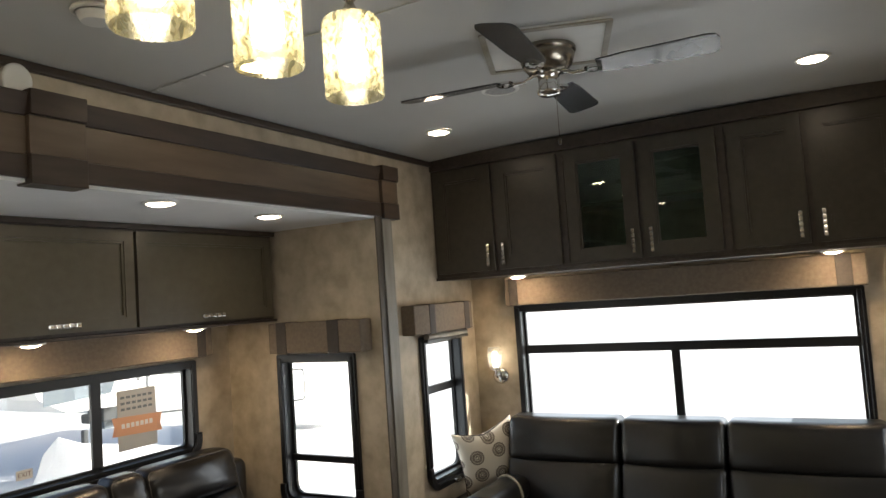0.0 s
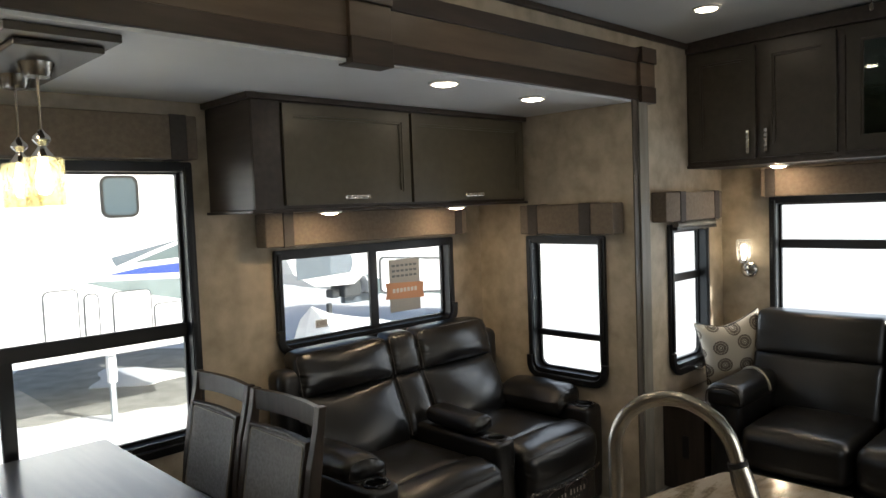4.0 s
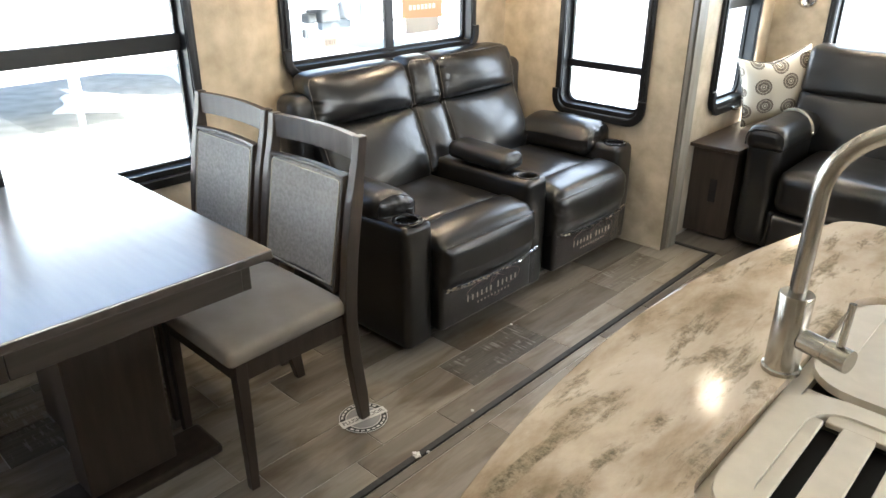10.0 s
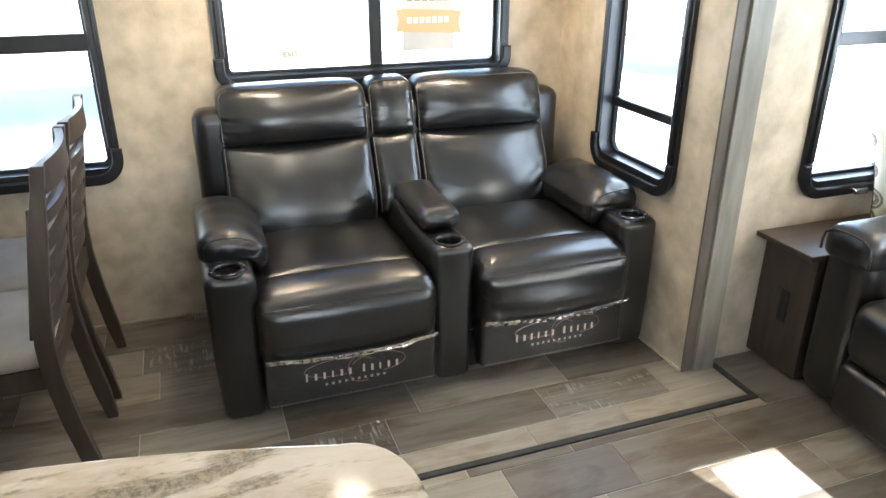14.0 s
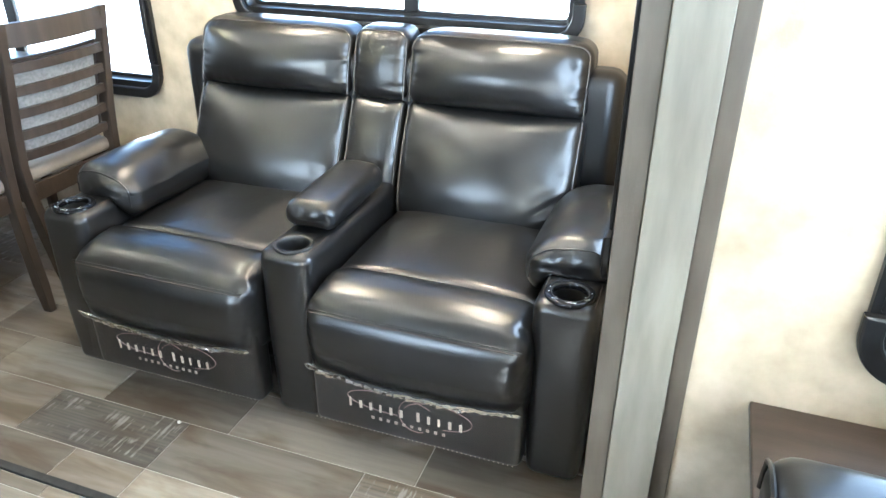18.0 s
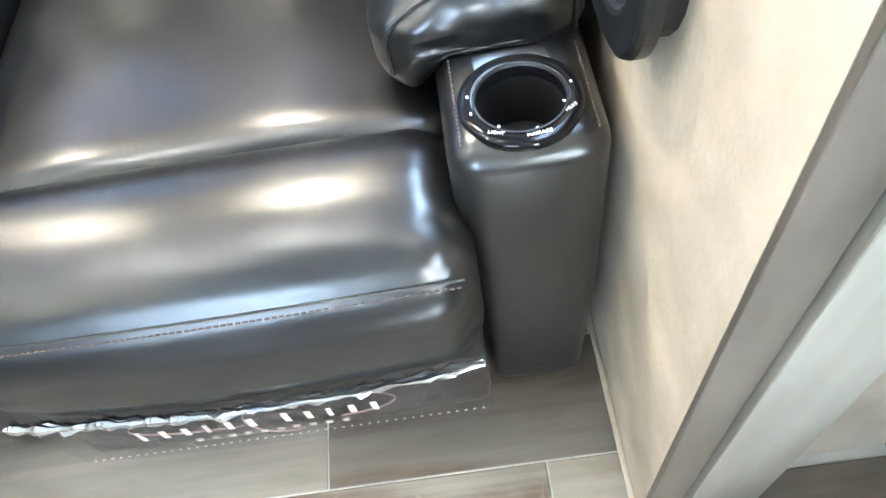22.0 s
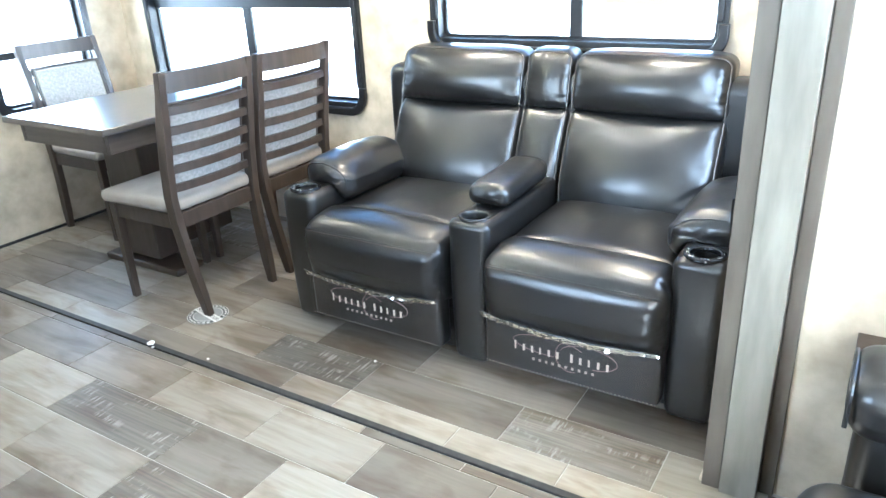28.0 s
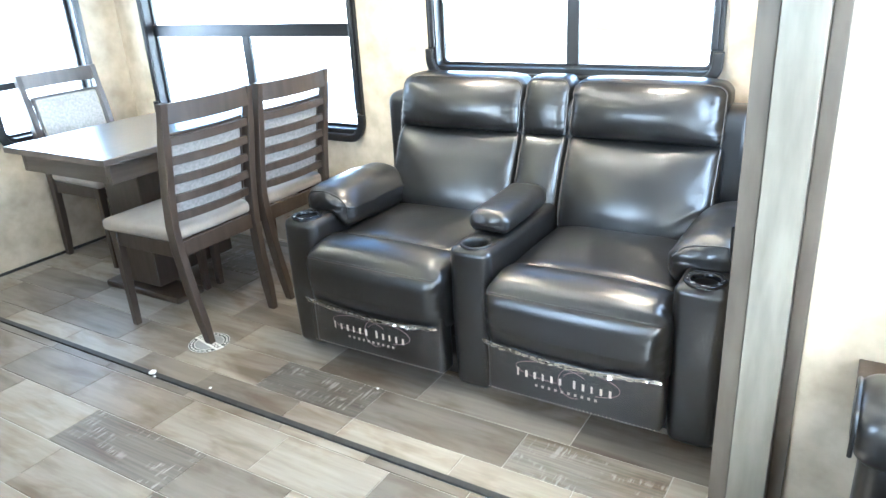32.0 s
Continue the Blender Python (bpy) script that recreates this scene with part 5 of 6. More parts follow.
# ---- kitchen island ----
def island_outline(grow=0.0):
    """Slide side bows out, far corners rounded, kitchen side nearly straight."""
    pts = []
    y0, y1 = -2.80 - grow, -1.335 + grow
    yc, half = (y0 + y1) / 2, (y1 - y0) / 2
    bow = lambda y: 0.948 - grow + 0.125 * ((y - yc) / half) ** 2
    r = 0.075
    n = 20
    side = [(bow(y), y) for y in [y1 - r - (2 * half - 2 * r) * i / n for i in range(n + 1)]]
    corner1 = [(bow(y0 + r) + r + 0.02 - (r + 0.02) * math.cos(a), y0 + r - r * math.sin(a)) for a in [math.pi / 2 * i / 6 for i in range(1, 7)]]
    right = [(1.535 + grow, y0), (1.562 + grow, y0 + 0.03), (1.562 + grow, -2.36), (1.582 + grow, -2.25), (1.608 + grow, -2.13), (1.636 + grow, -2.00), (1.656 + grow, -1.85), (1.668 + grow, -1.70), (1.672 + grow, y1 - 0.03), (1.642 + grow, y1)]
    corner2 = [(bow(y1 - r) + r + 0.02 - (r + 0.02) * math.sin(a), y1 - r + r * math.cos(a)) for a in [math.pi / 2 * i / 6 for i in range(0, 6)]]
    return side + corner1 + right + corner2


isl = thing("kitchen_island", "kitchen island with a bowed marble-look laminate top and dark wooden base", "island")
top = plate(island_outline(), 0.813, 0.850, bevel=0.006)
top_ob = part("countertop", top, M_COUNTER, isl, "cream and brown marble-look laminate")
cut = new("cutter", mesh_of(plate(rounded(1.207, 1.545, -2.44, -1.715, 0.05), 0.78, 0.88), "cutter", M_DARK))
md = top_ob.modifiers.new("sink", "BOOLEAN")
md.operation, md.object, md.solver = "DIFFERENCE", cut, "EXACT"
bpy.context.view_layer.update()
top_ob.data = bpy.data.meshes.new_from_object(top_ob.evaluated_get(bpy.context.evaluated_depsgraph_get()))
top_ob.modifiers.clear()
bpy.data.objects.remove(cut)
bod = island_outline(-0.07)
part("base", plate(bod, 0.0, 0.813), M_PANEL, isl, "brown-grey panelled base")
part("toe_band", plate(island_outline(-0.055), 0.0, 0.08), M_WOOD, isl)

sink = thing("sink", "beige double sink set flush in the island top", "sink", T(-0.055, 0.02, -0.025))
part("rim", ring(rounded(1.2625, 1.5995, -2.4595, -1.7355, 0.05), rounded(1.285, 1.577, -2.437, -1.758, 0.06), 0.838, 0.858), M_SINK, sink)
part("divider", box(1.285, 1.577, -2.125, -2.090, 0.839, 0.856, 0.004), M_SINK, sink)


def sink_cover(y0, y1, slots, name_label):
    c = solid("sink_cover", ring(rounded(1.272, 1.590, y0, y1, 0.075), rounded(1.315, 1.547, y0 + 0.035, y1 - 0.035, 0.05), 0.8585, 0.872), M_SINK, name_label, "sink cover", at=T(-0.055, 0.02, -0.025), group="sink covers")
    inner = rounded(1.315, 1.547, y0 + 0.035, y1 - 0.035, 0.05)
    if slots:
        # floor of the cover split by two long slots
        xs = [1.315, 1.333, 1.357, 1.398, 1.422, 1.547]
        for a, bb in ((0, 1), (2, 3), (4, 5)):
            part("board", box(xs[a], xs[bb], y0 + 0.06, y1 - 0.06, 0.8588, 0.868, 0.002), M_SINK, c)
        for yy0, yy1 in ((y0 + 0.034, y0 + 0.061), (y1 - 0.061, y1 - 0.034)):
            part("board", box(1.335, 1.527, yy0, yy1, 0.8588, 0.868, 0.002), M_SINK, c)
        # no bowl below: a near-black tray gives the slots their shade
        part("shadow_tray", box(1.30, 1.55, y0 + 0.04, y1 - 0.04, 0.82, 0.84), M_DARK, c, "near-black tray painted for the shade below the slots")
    else:
        part("panel", plate(inner, 0.8588, 0.868), M_SINK, c)
        part("bolt", lathe([(0.0, 0.878), (0.006, 0.878), (0.006, 0.868)], 12), M_CHROME, c, "small chrome bolt", True, T(1.375, (y0 + y1) / 2, 0))
    return c


sink_cover(-2.095, -1.745, False, "beige plastic sink cover with a recessed panel")
sink_cover(-2.450, -2.115, True, "beige plastic sink cover with two long slots")

fau = thing("faucet", "brushed steel gooseneck pull-down faucet with side lever", "faucet", T(1.190, -2.080, 0.8505) @ pose(0, 0, 0, 0, 0, 14))
part("body", lathe([(0.0, 0.0), (0.028, 0.0), (0.028, 0.006), (0.0245, 0.008), (0.0245, 0.126), (0.0235, 0.128), (0.0, 0.128)], 40), M_STEEL, fau, smooth=True)
neck = [(0.0, 0.0, 0.12), (0.0, 0.0, 0.276)] + [(0.099 - 0.099 * math.cos(a), 0.0, 0.278 + 0.099 * math.sin(a)) for a in [math.pi * i / 22 for i in range(1, 21)]]
last = Vector(neck[-1])
neck += [tuple(last + Vector((0.014, 0, -0.05)) * k) for k in (0.2, 0.4)]
part("neck", tube(neck, 0.0125, 24), M_STEEL, fau, smooth=True)
e = Vector(neck[-1])
dn = Vector((0.014, 0, -0.05)).normalized()
part("collar", tube([e, e + dn * 0.008], 0.0160, 16), M_RUBBER, fau, "black collar", True)
part("spray_head", tube([e + dn * 0.008, e + dn * 0.03, e + dn * 0.115], [0.0155, 0.018, 0.0185], 16), M_STEEL, fau, smooth=True)
part("valve", tube([(0.02, -0.010, 0.062), (0.052, -0.028, 0.062)], 0.0165, 28), M_STEEL, fau, smooth=True)
part("valve_cap", tube([(0.053, -0.0285, 0.062), (0.082, -0.045, 0.062)], 0.0172, 28), M_STEEL, fau, smooth=True)
part("lever", tube([(0.067, -0.037, 0.080), (0.069, -0.035, 0.145)], [0.0058, 0.0050], 10), M_STEEL, fau, smooth=True)

# ---- rear sofa, side table, pillow ----
SB = Vector((1.17, 0.66, 0))
sofa = thing("sofa", "black leather three-seat sofa under the rear window", "sofa", T(*SB))


def spart(name, bm, c, label="", mat=None):
    return part(name, bm, mat or M_LEATHER, sofa, label, True, T(*(Vector(c) - SB)))


spart("base", box(-0.93, 0.93, -0.33, 0.34, 0.03, 0.22, 0.015), (1.17, 0.64, 0))
for xc, hw, sd in ((0.645, 0.245, 1.0), (1.155, 0.252, 4.0), (1.680, 0.262, 6.0)):
    spart("seat", cushion(hw, 0.29, 0.105, 0.06, 12, lambda x, y, z, hw=hw, sd=sd: (x, y - (0.02 * bump1(x, hw) if y < 0 else 0), z + (0.02 * bump1(x, hw) * bump1(y, 0.3) if z > 0 else 0) + wrinkle((x, y, z), 0.003, 15, sd))), (xc, 0.52, 0.345))
    spart("seat_front", cushion(hw, 0.035, 0.09, 0.03, 8, lambda x, y, z, hw=hw: (x, y - 0.012 * bump1(x, hw), z)), (xc, 0.275, 0.145))
spart("back_shell", box(-0.90, 0.90, -0.03, 0.03, 0.20, 0.86, 0.02), (1.17, 0.955, 0))
for xc, hw, sd in ((0.572, 0.318, 1.5), (1.152, 0.259, 4.5), (1.757, 0.343, 6.5)):
    def lean(x, y, z, hw=hw, sd=sd, zc=0.0):
        return (x, y + 0.25 * z - (0.03 * bump1(x, hw) * bump1(z, 0.2) if y < 0 else 0) + wrinkle((x, z, sd), 0.006, 18, sd) * (0.3 + (abs(x) / hw) ** 3), z)
    spart("lower_back", cushion(hw, 0.075, 0.155, 0.036, 12, lean), (xc, 0.815, 0.565))
    spart("headrest", cushion(hw, 0.080, 0.115, 0.036, 12, lean), (xc, 0.880, 0.815))
for xc, s in ((0.302, 1), (2.085, -1)):
    spart("arm", cushion(0.082, 0.365, 0.265, 0.05, 10, lambda x, y, z: (x, y, z)), (xc, 0.655, 0.300))
    spart("arm_pad", cushion(0.094, 0.375, 0.058, 0.045, 12, lambda x, y, z: (x, y - (0.012 if y < 0 else 0), z + 0.014 * bump1(x, 0.11) + wrinkle((x, y, z), 0.004, 16, 9))), (xc + 0.008 * s, 0.655, 0.555))
    face = [(xc + s * 0.008 + u * 0.086, 0.655 - 0.382, 0.555 + v * 0.046) for u, v in [(-1, -0.5), (-1, 0.2), (-0.92, 0.75), (-0.6, 1.12), (0, 1.22), (0.6, 1.12), (0.92, 0.75), (1, 0.2), (1, -0.5)]]
    part("welt", tube([Vector(p) - SB for p in face], 0.0045, 6), M_LEATHER, sofa, "", True)
    strap = [(xc + s * 0.008 + 0.104 * math.cos(a), 0.66 - 0.06 * s * math.cos(a), 0.548 + 0.092 * math.sin(a)) for a in [math.pi * i / 16 for i in range(17)]]
    part("arm_strap", tube([Vector(p) - SB for p in strap], 0.008, 8), M_STRAP, sofa, "pale welt across the arm", True)

side = thing("side_table", "dark wooden side table with an outlet in its front", "side table", T(0.085, 0.66, 0))
part("top", box(-0.128, 0.118, -0.388, 0.40, 0.470, 0.488, 0.003), M_WOODH, side)
part("cabinet_body", box(-0.128, 0.10, -0.335, 0.40, 0.012, 0.470, 0.002), M_WOOD, side)
part("outlet", box(-0.018, 0.018, -0.3405, -0.335, 0.19, 0.31, 0.002), M_CUPDARK, side, "black power outlet plate")


def pil(x, y, z):
    d = max(0.0, 1 - (abs(x) / 0.19) ** 2.4) * max(0.0, 1 - (abs(z) / 0.19) ** 2.4)
    pinch = 1 - 0.10 * (1 - (abs(x) / 0.19) ** 2) * (abs(z) / 0.19) ** 2
    pinch2 = 1 - 0.10 * (1 - (abs(z) / 0.19) ** 2) * (abs(x) / 0.19) ** 2
    if z > 0:
        pinch -= 0.26 * (1 - (abs(x) / 0.19) ** 1.2) * (z / 0.19) ** 2
    return (x * pinch2, (0.010 + 0.075 * d ** 0.6) * (1 if y > 0 else -1) * min(1, abs(y) / 0.008), z * pinch)


pillow = thing("throw_pillow", "cream square pillow with brown medallion print and dark piping", "pillow", T(0.132, 0.800, 0.712) @ pose(0, 0, 0, 0, -12, 43) @ Matrix.Scale(0.97, 4))
part("cover", cushion(0.19, 0.009, 0.19, 0.008, 22, pil, k=2), M_PILLOW, pillow, "", True)
e4 = [(-0.187, -0.187), (0.187, -0.187), (0.187, 0.187), (-0.187, 0.187), (-0.187, -0.187)]
pp = []
for (a, c), (d, f) in zip(e4, e4[1:]):
    for i in range(10):
        x, z = a + (d - a) * i / 10, c + (f - c) * i / 10
        p = pil(x, 0.0, z)
        pp.append((p[0], 0, p[2]))
pp.append(pp[0])
part("piping", tube(pp, 0.005, 6), M_VALD, pillow, "dark piping", True)

# ---- lamps and ceiling things ----
def puck(x, y, z, label, r=0.052, mat=None):
    p = thing("ceiling_light", label, "light", T(x, y, z), "round recessed lights")
    part("trim_ring", lathe([(r, 0.0), (r + 0.012, -0.001), (r + 0.010, -0.008), (r, -0.010), (r - 0.004, -0.006)], 32), M_WHITE, p, smooth=True)
    part("lens", lathe([(r - 0.002, -0.004), (r * 0.8, -0.012), (r * 0.4, -0.017), (0.0, -0.018)], 28), mat or M_LAMP, p, "glowing warm lens", True)
    return p


zc = lambda x: HM + 0.035 * bump1(x - (XR + XW) / 2, (XR - XW) / 2 + 0.06)
# the light at (1.9, -2.4) is unseen, added at a guessed place
for x, y in ((0.353, 0.076), (1.959, 0.083), (0.39, -1.18), (0.37, -2.10), (0.42, -3.20), (1.9, -2.4)):
    puck(x, y, zc(x), "round white ceiling light, lit")
for x, y in ((-0.100, -1.180), (-0.170, -0.555), (-0.2, -2.75)):
    puck(x, y, HS, "round white ceiling light, lit")
for x, y, z in ((-0.75, -1.275, 1.560), (-0.75, -0.480, 1.560), (0.372, 0.85, 1.716), (1.95, 0.85, 1.716)):
    puck(x, y, z, "round white light under a cabinet, lit", 0.042, M_LAMPU)

for y in (-2.252, -2.022, -1.786):
    p = thing("pendant_lamp", "amber crackled-glass pendant lamp with brushed metal cap, lit", "pendant lamp", T(1.205, y, 2.025), "pendants over the island")
    part("shade", lathe([(0.056, 0.0), (0.0575, 0.004), (0.057, 0.08), (0.0575, 0.146), (0.052, 0.156), (0.020, 0.158), (0.020, 0.155), (0.049, 0.152), (0.0545, 0.144), (0.0545, 0.004), (0.054, 0.0), (0.056, 0.0)], 36), M_AMBER, p, "amber crackled glass", True)
    part("bulb", lathe([(0.0, 0.030), (0.018, 0.036), (0.028, 0.056), (0.028, 0.088), (0.016, 0.122), (0.012, 0.150), (0.0, 0.150)], 20), M_BULB, p, "glowing bulb", True)
    part("cap", lathe([(0.024, 0.157), (0.022, 0.165), (0.012, 0.180), (0.008, 0.190), (0.014, 0.197), (0.021, 0.210), (0.021, 0.217), (0.010, 0.228), (0.005, 0.240)], 24), M_STEEL, p, smooth=True)
    part("stem", tube([(0, 0, 0.238), (0, 0, zc(1.2) - 2.025)], 0.0045, 8), M_STEEL, p, smooth=True)
    part("canopy", lathe([(0.0, zc(1.2) - 2.049), (0.045, zc(1.2) - 2.043), (0.055, zc(1.2) - 2.028)], 24), M_STEEL, p, smooth=True)

# ceiling fan, at rest
FC = (1.20, -0.68)
fz = zc(FC[0])
fan = thing("ceiling_fan", "ceiling fan with four blades and chrome hub, at rest", "fan", T(FC[0], FC[1], fz))
part("mount_plate", box(-0.20, 0.20, -0.20, 0.20, -0.010, -0.001, 0.003), M_WHITE, fan, "square white ceiling plate", False, pose(0, 0, 0, 0, 0, 20))
part("plate_rim", ring(rounded(-0.205, 0.205, -0.205, 0.205, 0.012), rounded(-0.185, 0.185, -0.185, 0.185, 0.008), -0.016, -0.0105), M_STRAP, fan, "beige border of the ceiling plate", False, pose(0, 0, 0, 0, 0, 20))
part("housing", lathe([(0.0, -0.012), (0.094, -0.012), (0.098, -0.018), (0.096, -0.030), (0.091, -0.034), (0.091, -0.040), (0.082, -0.072), (0.066, -0.090), (0.03, -0.094), (0.0, -0.094)], 32), M_NICKEL, fan, smooth=True)
part("hub", lathe([(0.0, -0.094), (0.042, -0.094), (0.044, -0.100), (0.036, -0.108), (0.036, -0.146), (0.041, -0.152), (0.041, -0.160), (0.034, -0.168), (0.0, -0.172)], 28), M_CHROME, fan, smooth=True)
for k in range(4):
    a = 5 + 90 * k
    m = pose(0, 0, 0, 0, 0, a)
    iron = part("blade_iron", tube([(0.045, 0, -0.092), (0.085, 0, -0.108), (0.125, 0, -0.106)], 0.007, 8), M_CHROME, fan, "chrome blade bracket", True, m)
    part("bracket_ring", add(None, move(lathe([(0.020, -0.004), (0.030, -0.004), (0.030, 0.004), (0.020, 0.004), (0.020, -0.004)], 20), T(0.150, 0, -0.106))), M_CHROME, iron, "", True)
    bl = plate([(0.165, -0.042), (0.25, -0.052), (0.50, -0.060), (0.525, -0.052), (0.535, -0.030), (0.535, 0.030), (0.525, 0.052), (0.50, 0.060), (0.25, 0.052), (0.165, 0.042)], -0.003, 0.003, bevel=0.001)
    part("blade", bl, M_BLADE, fan, "dark fan blade", False, m @ T(0, 0, -0.100) @ pose(0, 0, 0, -11, 0, 0))
part("pull_chain", tube([(0.015, 0.02, -0.172), (0.015, 0.02, -0.31)], 0.0014, 5), M_STEEL, fan)
part("chain_knob", lathe([(0.0, -0.335), (0.006, -0.33), (0.006, -0.315), (0.0, -0.308)], 10), M_PANEL, fan, "small wooden pull knob", True, T(0.015, 0.02, 0))

for x, y, r, lab, nm in ((0.868, -0.325, 0.075, "round white ceiling speaker grille", "ceiling_speaker"), (0.39, -1.755, 0.06, "round white smoke alarm", "smoke_alarm")):
    s = thing(nm, lab, "speaker" if "speaker" in nm else "smoke alarm", T(x, y, zc(x)))
    part("ring", lathe([(r, 0.0), (r, -0.006), (r * 0.86, -0.010), (r * 0.80, -0.006)], 32), M_WHITE, s, smooth=True)
    part("grille" if "speaker" in nm else "body", lathe([(0.0, -0.008 if "speaker" in nm else -0.034), (r * 0.6, -0.008 if "speaker" in nm else -0.032), (r * 0.8, -0.006 if "speaker" in nm else -0.012)], 28), M_GRILLE if "speaker" in nm else M_WHITE, s, smooth=True)
vent = thing("ceiling_vent", "round white slatted ceiling vent", "vent", T(0.92, -1.72, zc(0.92)))
part("rim", lathe([(0.085, 0.0), (0.083, -0.008), (0.070, -0.010), (0.068, -0.004)], 32), M_WHITE, vent, smooth=True)
for i in range(9):
    o = -0.056 + 0.014 * i
    hl = math.sqrt(0.069 ** 2 - o * o)
    part("slat", box(-hl, hl, o - 0.002, o + 0.002, -0.010, -0.001), M_WHITE, vent)
# flat disc, coloured near black for the shade behind the slats
part("throat", lathe([(0.0, -0.0015), (0.070, -0.0015)], 24), M_DARK, vent, "near-black disc painted for the shade behind the slats")
sen = thing("wall_sensor", "small round white sensor on the wall above the fascia", "sensor", win_matrix("west", XW) @ T(-1.72, 2.345, 0))
part("body", plate([(0.045 * math.cos(a), -0.01 + 0.05 * math.sin(a)) for a in [2 * math.pi * i / 28 for i in range(28)]], 0.0, 0.028, bevel=0.008), M_WHITE, sen)

sc = thing("wall_sconce", "chrome wall sconce with a crackled glass shade, lit", "sconce", T(0.118, YR, 1.125))
part("back_plate", move(lathe([(0.0, 0.030), (0.030, 0.028), (0.048, 0.016), (0.052, 0.0)], 28), pose(0, 0, 0, 90, 0, 0)), M_CHROME, sc, smooth=True)
part("arm", tube([(0, -0.02, 0), (0, -0.065, 0.0), (0, -0.078, 0.018), (0, -0.078, 0.045)], 0.007, 8), M_CHROME, sc, smooth=True)
part("cup", lathe([(0.0, 0.040), (0.025, 0.042), (0.034, 0.060), (0.030, 0.062)], 24), M_CHROME, sc, smooth=True, at=T(0, -0.078, 0))
part("shade", lathe([(0.034, 0.055), (0.041, 0.085), (0.043, 0.14), (0.040, 0.180), (0.039, 0.180), (0.0405, 0.14), (0.0385, 0.085), (0.032, 0.055)], 28), M_CRACKLE, sc, "clear crackled glass", True, T(0, -0.078, 0))
part("bulb", lathe([(0.0, 0.150), (0.012, 0.145), (0.018, 0.125), (0.016, 0.10), (0.010, 0.075), (0.010, 0.06), (0.0, 0.06)], 16), M_BULB, sc, "glowing bulb", True, T(0, -0.078, 0))


# twin pendants on a stepped board over the dining table
board = thing("lamp_board", "dark stepped wooden ceiling board carrying two pendants", "lamp base", T(-0.40, -2.53, HS))
part("upper_board", box(-0.385, 0.36, -0.145, 0.125, -0.023, -0.001, 0.003), M_WOODH, board)
part("lower_board", box(-0.33, 0.29, -0.110, 0.105, -0.041, -0.0235, 0.003), M_WOODH, board)
for px in (-0.315, -0.535):
    p = thing("pendant_lamp", "amber crackled-glass pendant lamp over the dining table, lit", "pendant lamp", T(px, -2.535, 1.605), "pendants over the table")
    part("shade", lathe([(0.051, 0.0), (0.0525, 0.004), (0.052, 0.07), (0.0525, 0.124), (0.048, 0.131), (0.020, 0.133), (0.020, 0.130), (0.045, 0.127), (0.0495, 0.122), (0.0495, 0.004), (0.049, 0.0), (0.051, 0.0)], 36), M_AMBER, p, "amber crackled glass", True)
    part("bulb", lathe([(0.0, 0.028), (0.014, 0.033), (0.021, 0.050), (0.021, 0.078), (0.013, 0.105), (0.012, 0.130), (0.0, 0.130)], 20), M_BULB, p, "glowing bulb", True)
    part("cap", lathe([(0.030, 0.1325), (0.028, 0.138), (0.013, 0.157), (0.010, 0.163), (0.018, 0.172), (0.024, 0.180), (0.022, 0.188), (0.010, 0.200), (0.005, 0.208)], 24), M_CHROME, p, smooth=True)
    part("stem", tube([(0, 0, 0.206), (0, 0, 0.355)], 0.0045, 8), M_STEEL, p, smooth=True)
    part("canopy", lathe([(0.0, 0.350), (0.033, 0.350), (0.036, 0.355), (0.045, 0.384), (0.046, 0.3885), (0.0, 0.3885)], 28), M_STEEL, p, smooth=True)
# ---- outside ----
structure("ground", box(-400, 400, -400, 400, -1.05, -0.95), M_SNOW, "snow-covered gravel lot", "ground")


def rounded_body(x0, x1, y0, y1, z0, z1, r_front):
    """A trailer box whose rear-facing upper end is rounded in the y-z plane."""
    b = bmesh.new()
    prof = [(y0, z0), (y1 - 0.35, z0), (y1 - 0.06, z0 + 0.30)]
    for i in range(9):
        a = radians(90 * i / 8)
        prof.append((y1 - r_front + r_front * math.cos(a), z1 - r_front + r_front * math.sin(a)))
    prof.append((y0, z1))
    lo = [b.verts.new((x0, y, z)) for y, z in prof]
    hi = [b.verts.new((x1, y, z)) for y, z in prof]
    b.faces.new(lo[::-1])
    b.faces.new(hi)
    for i in range(len(prof)):
        j = (i + 1) % len(prof)
        b.faces.new((lo[i], lo[j], hi[j], hi[i]))
    bmesh.ops.recalc_face_normals(b, faces=b.faces)
    bmesh.ops.bevel(b, geom=b.edges[:], offset=0.04, segments=2, profile=0.5, affect="EDGES")
    return b


def side_plate(pts, x, th=0.006):
    b = plate(pts, 0, th)
    return move(b, win_matrix("west", x))


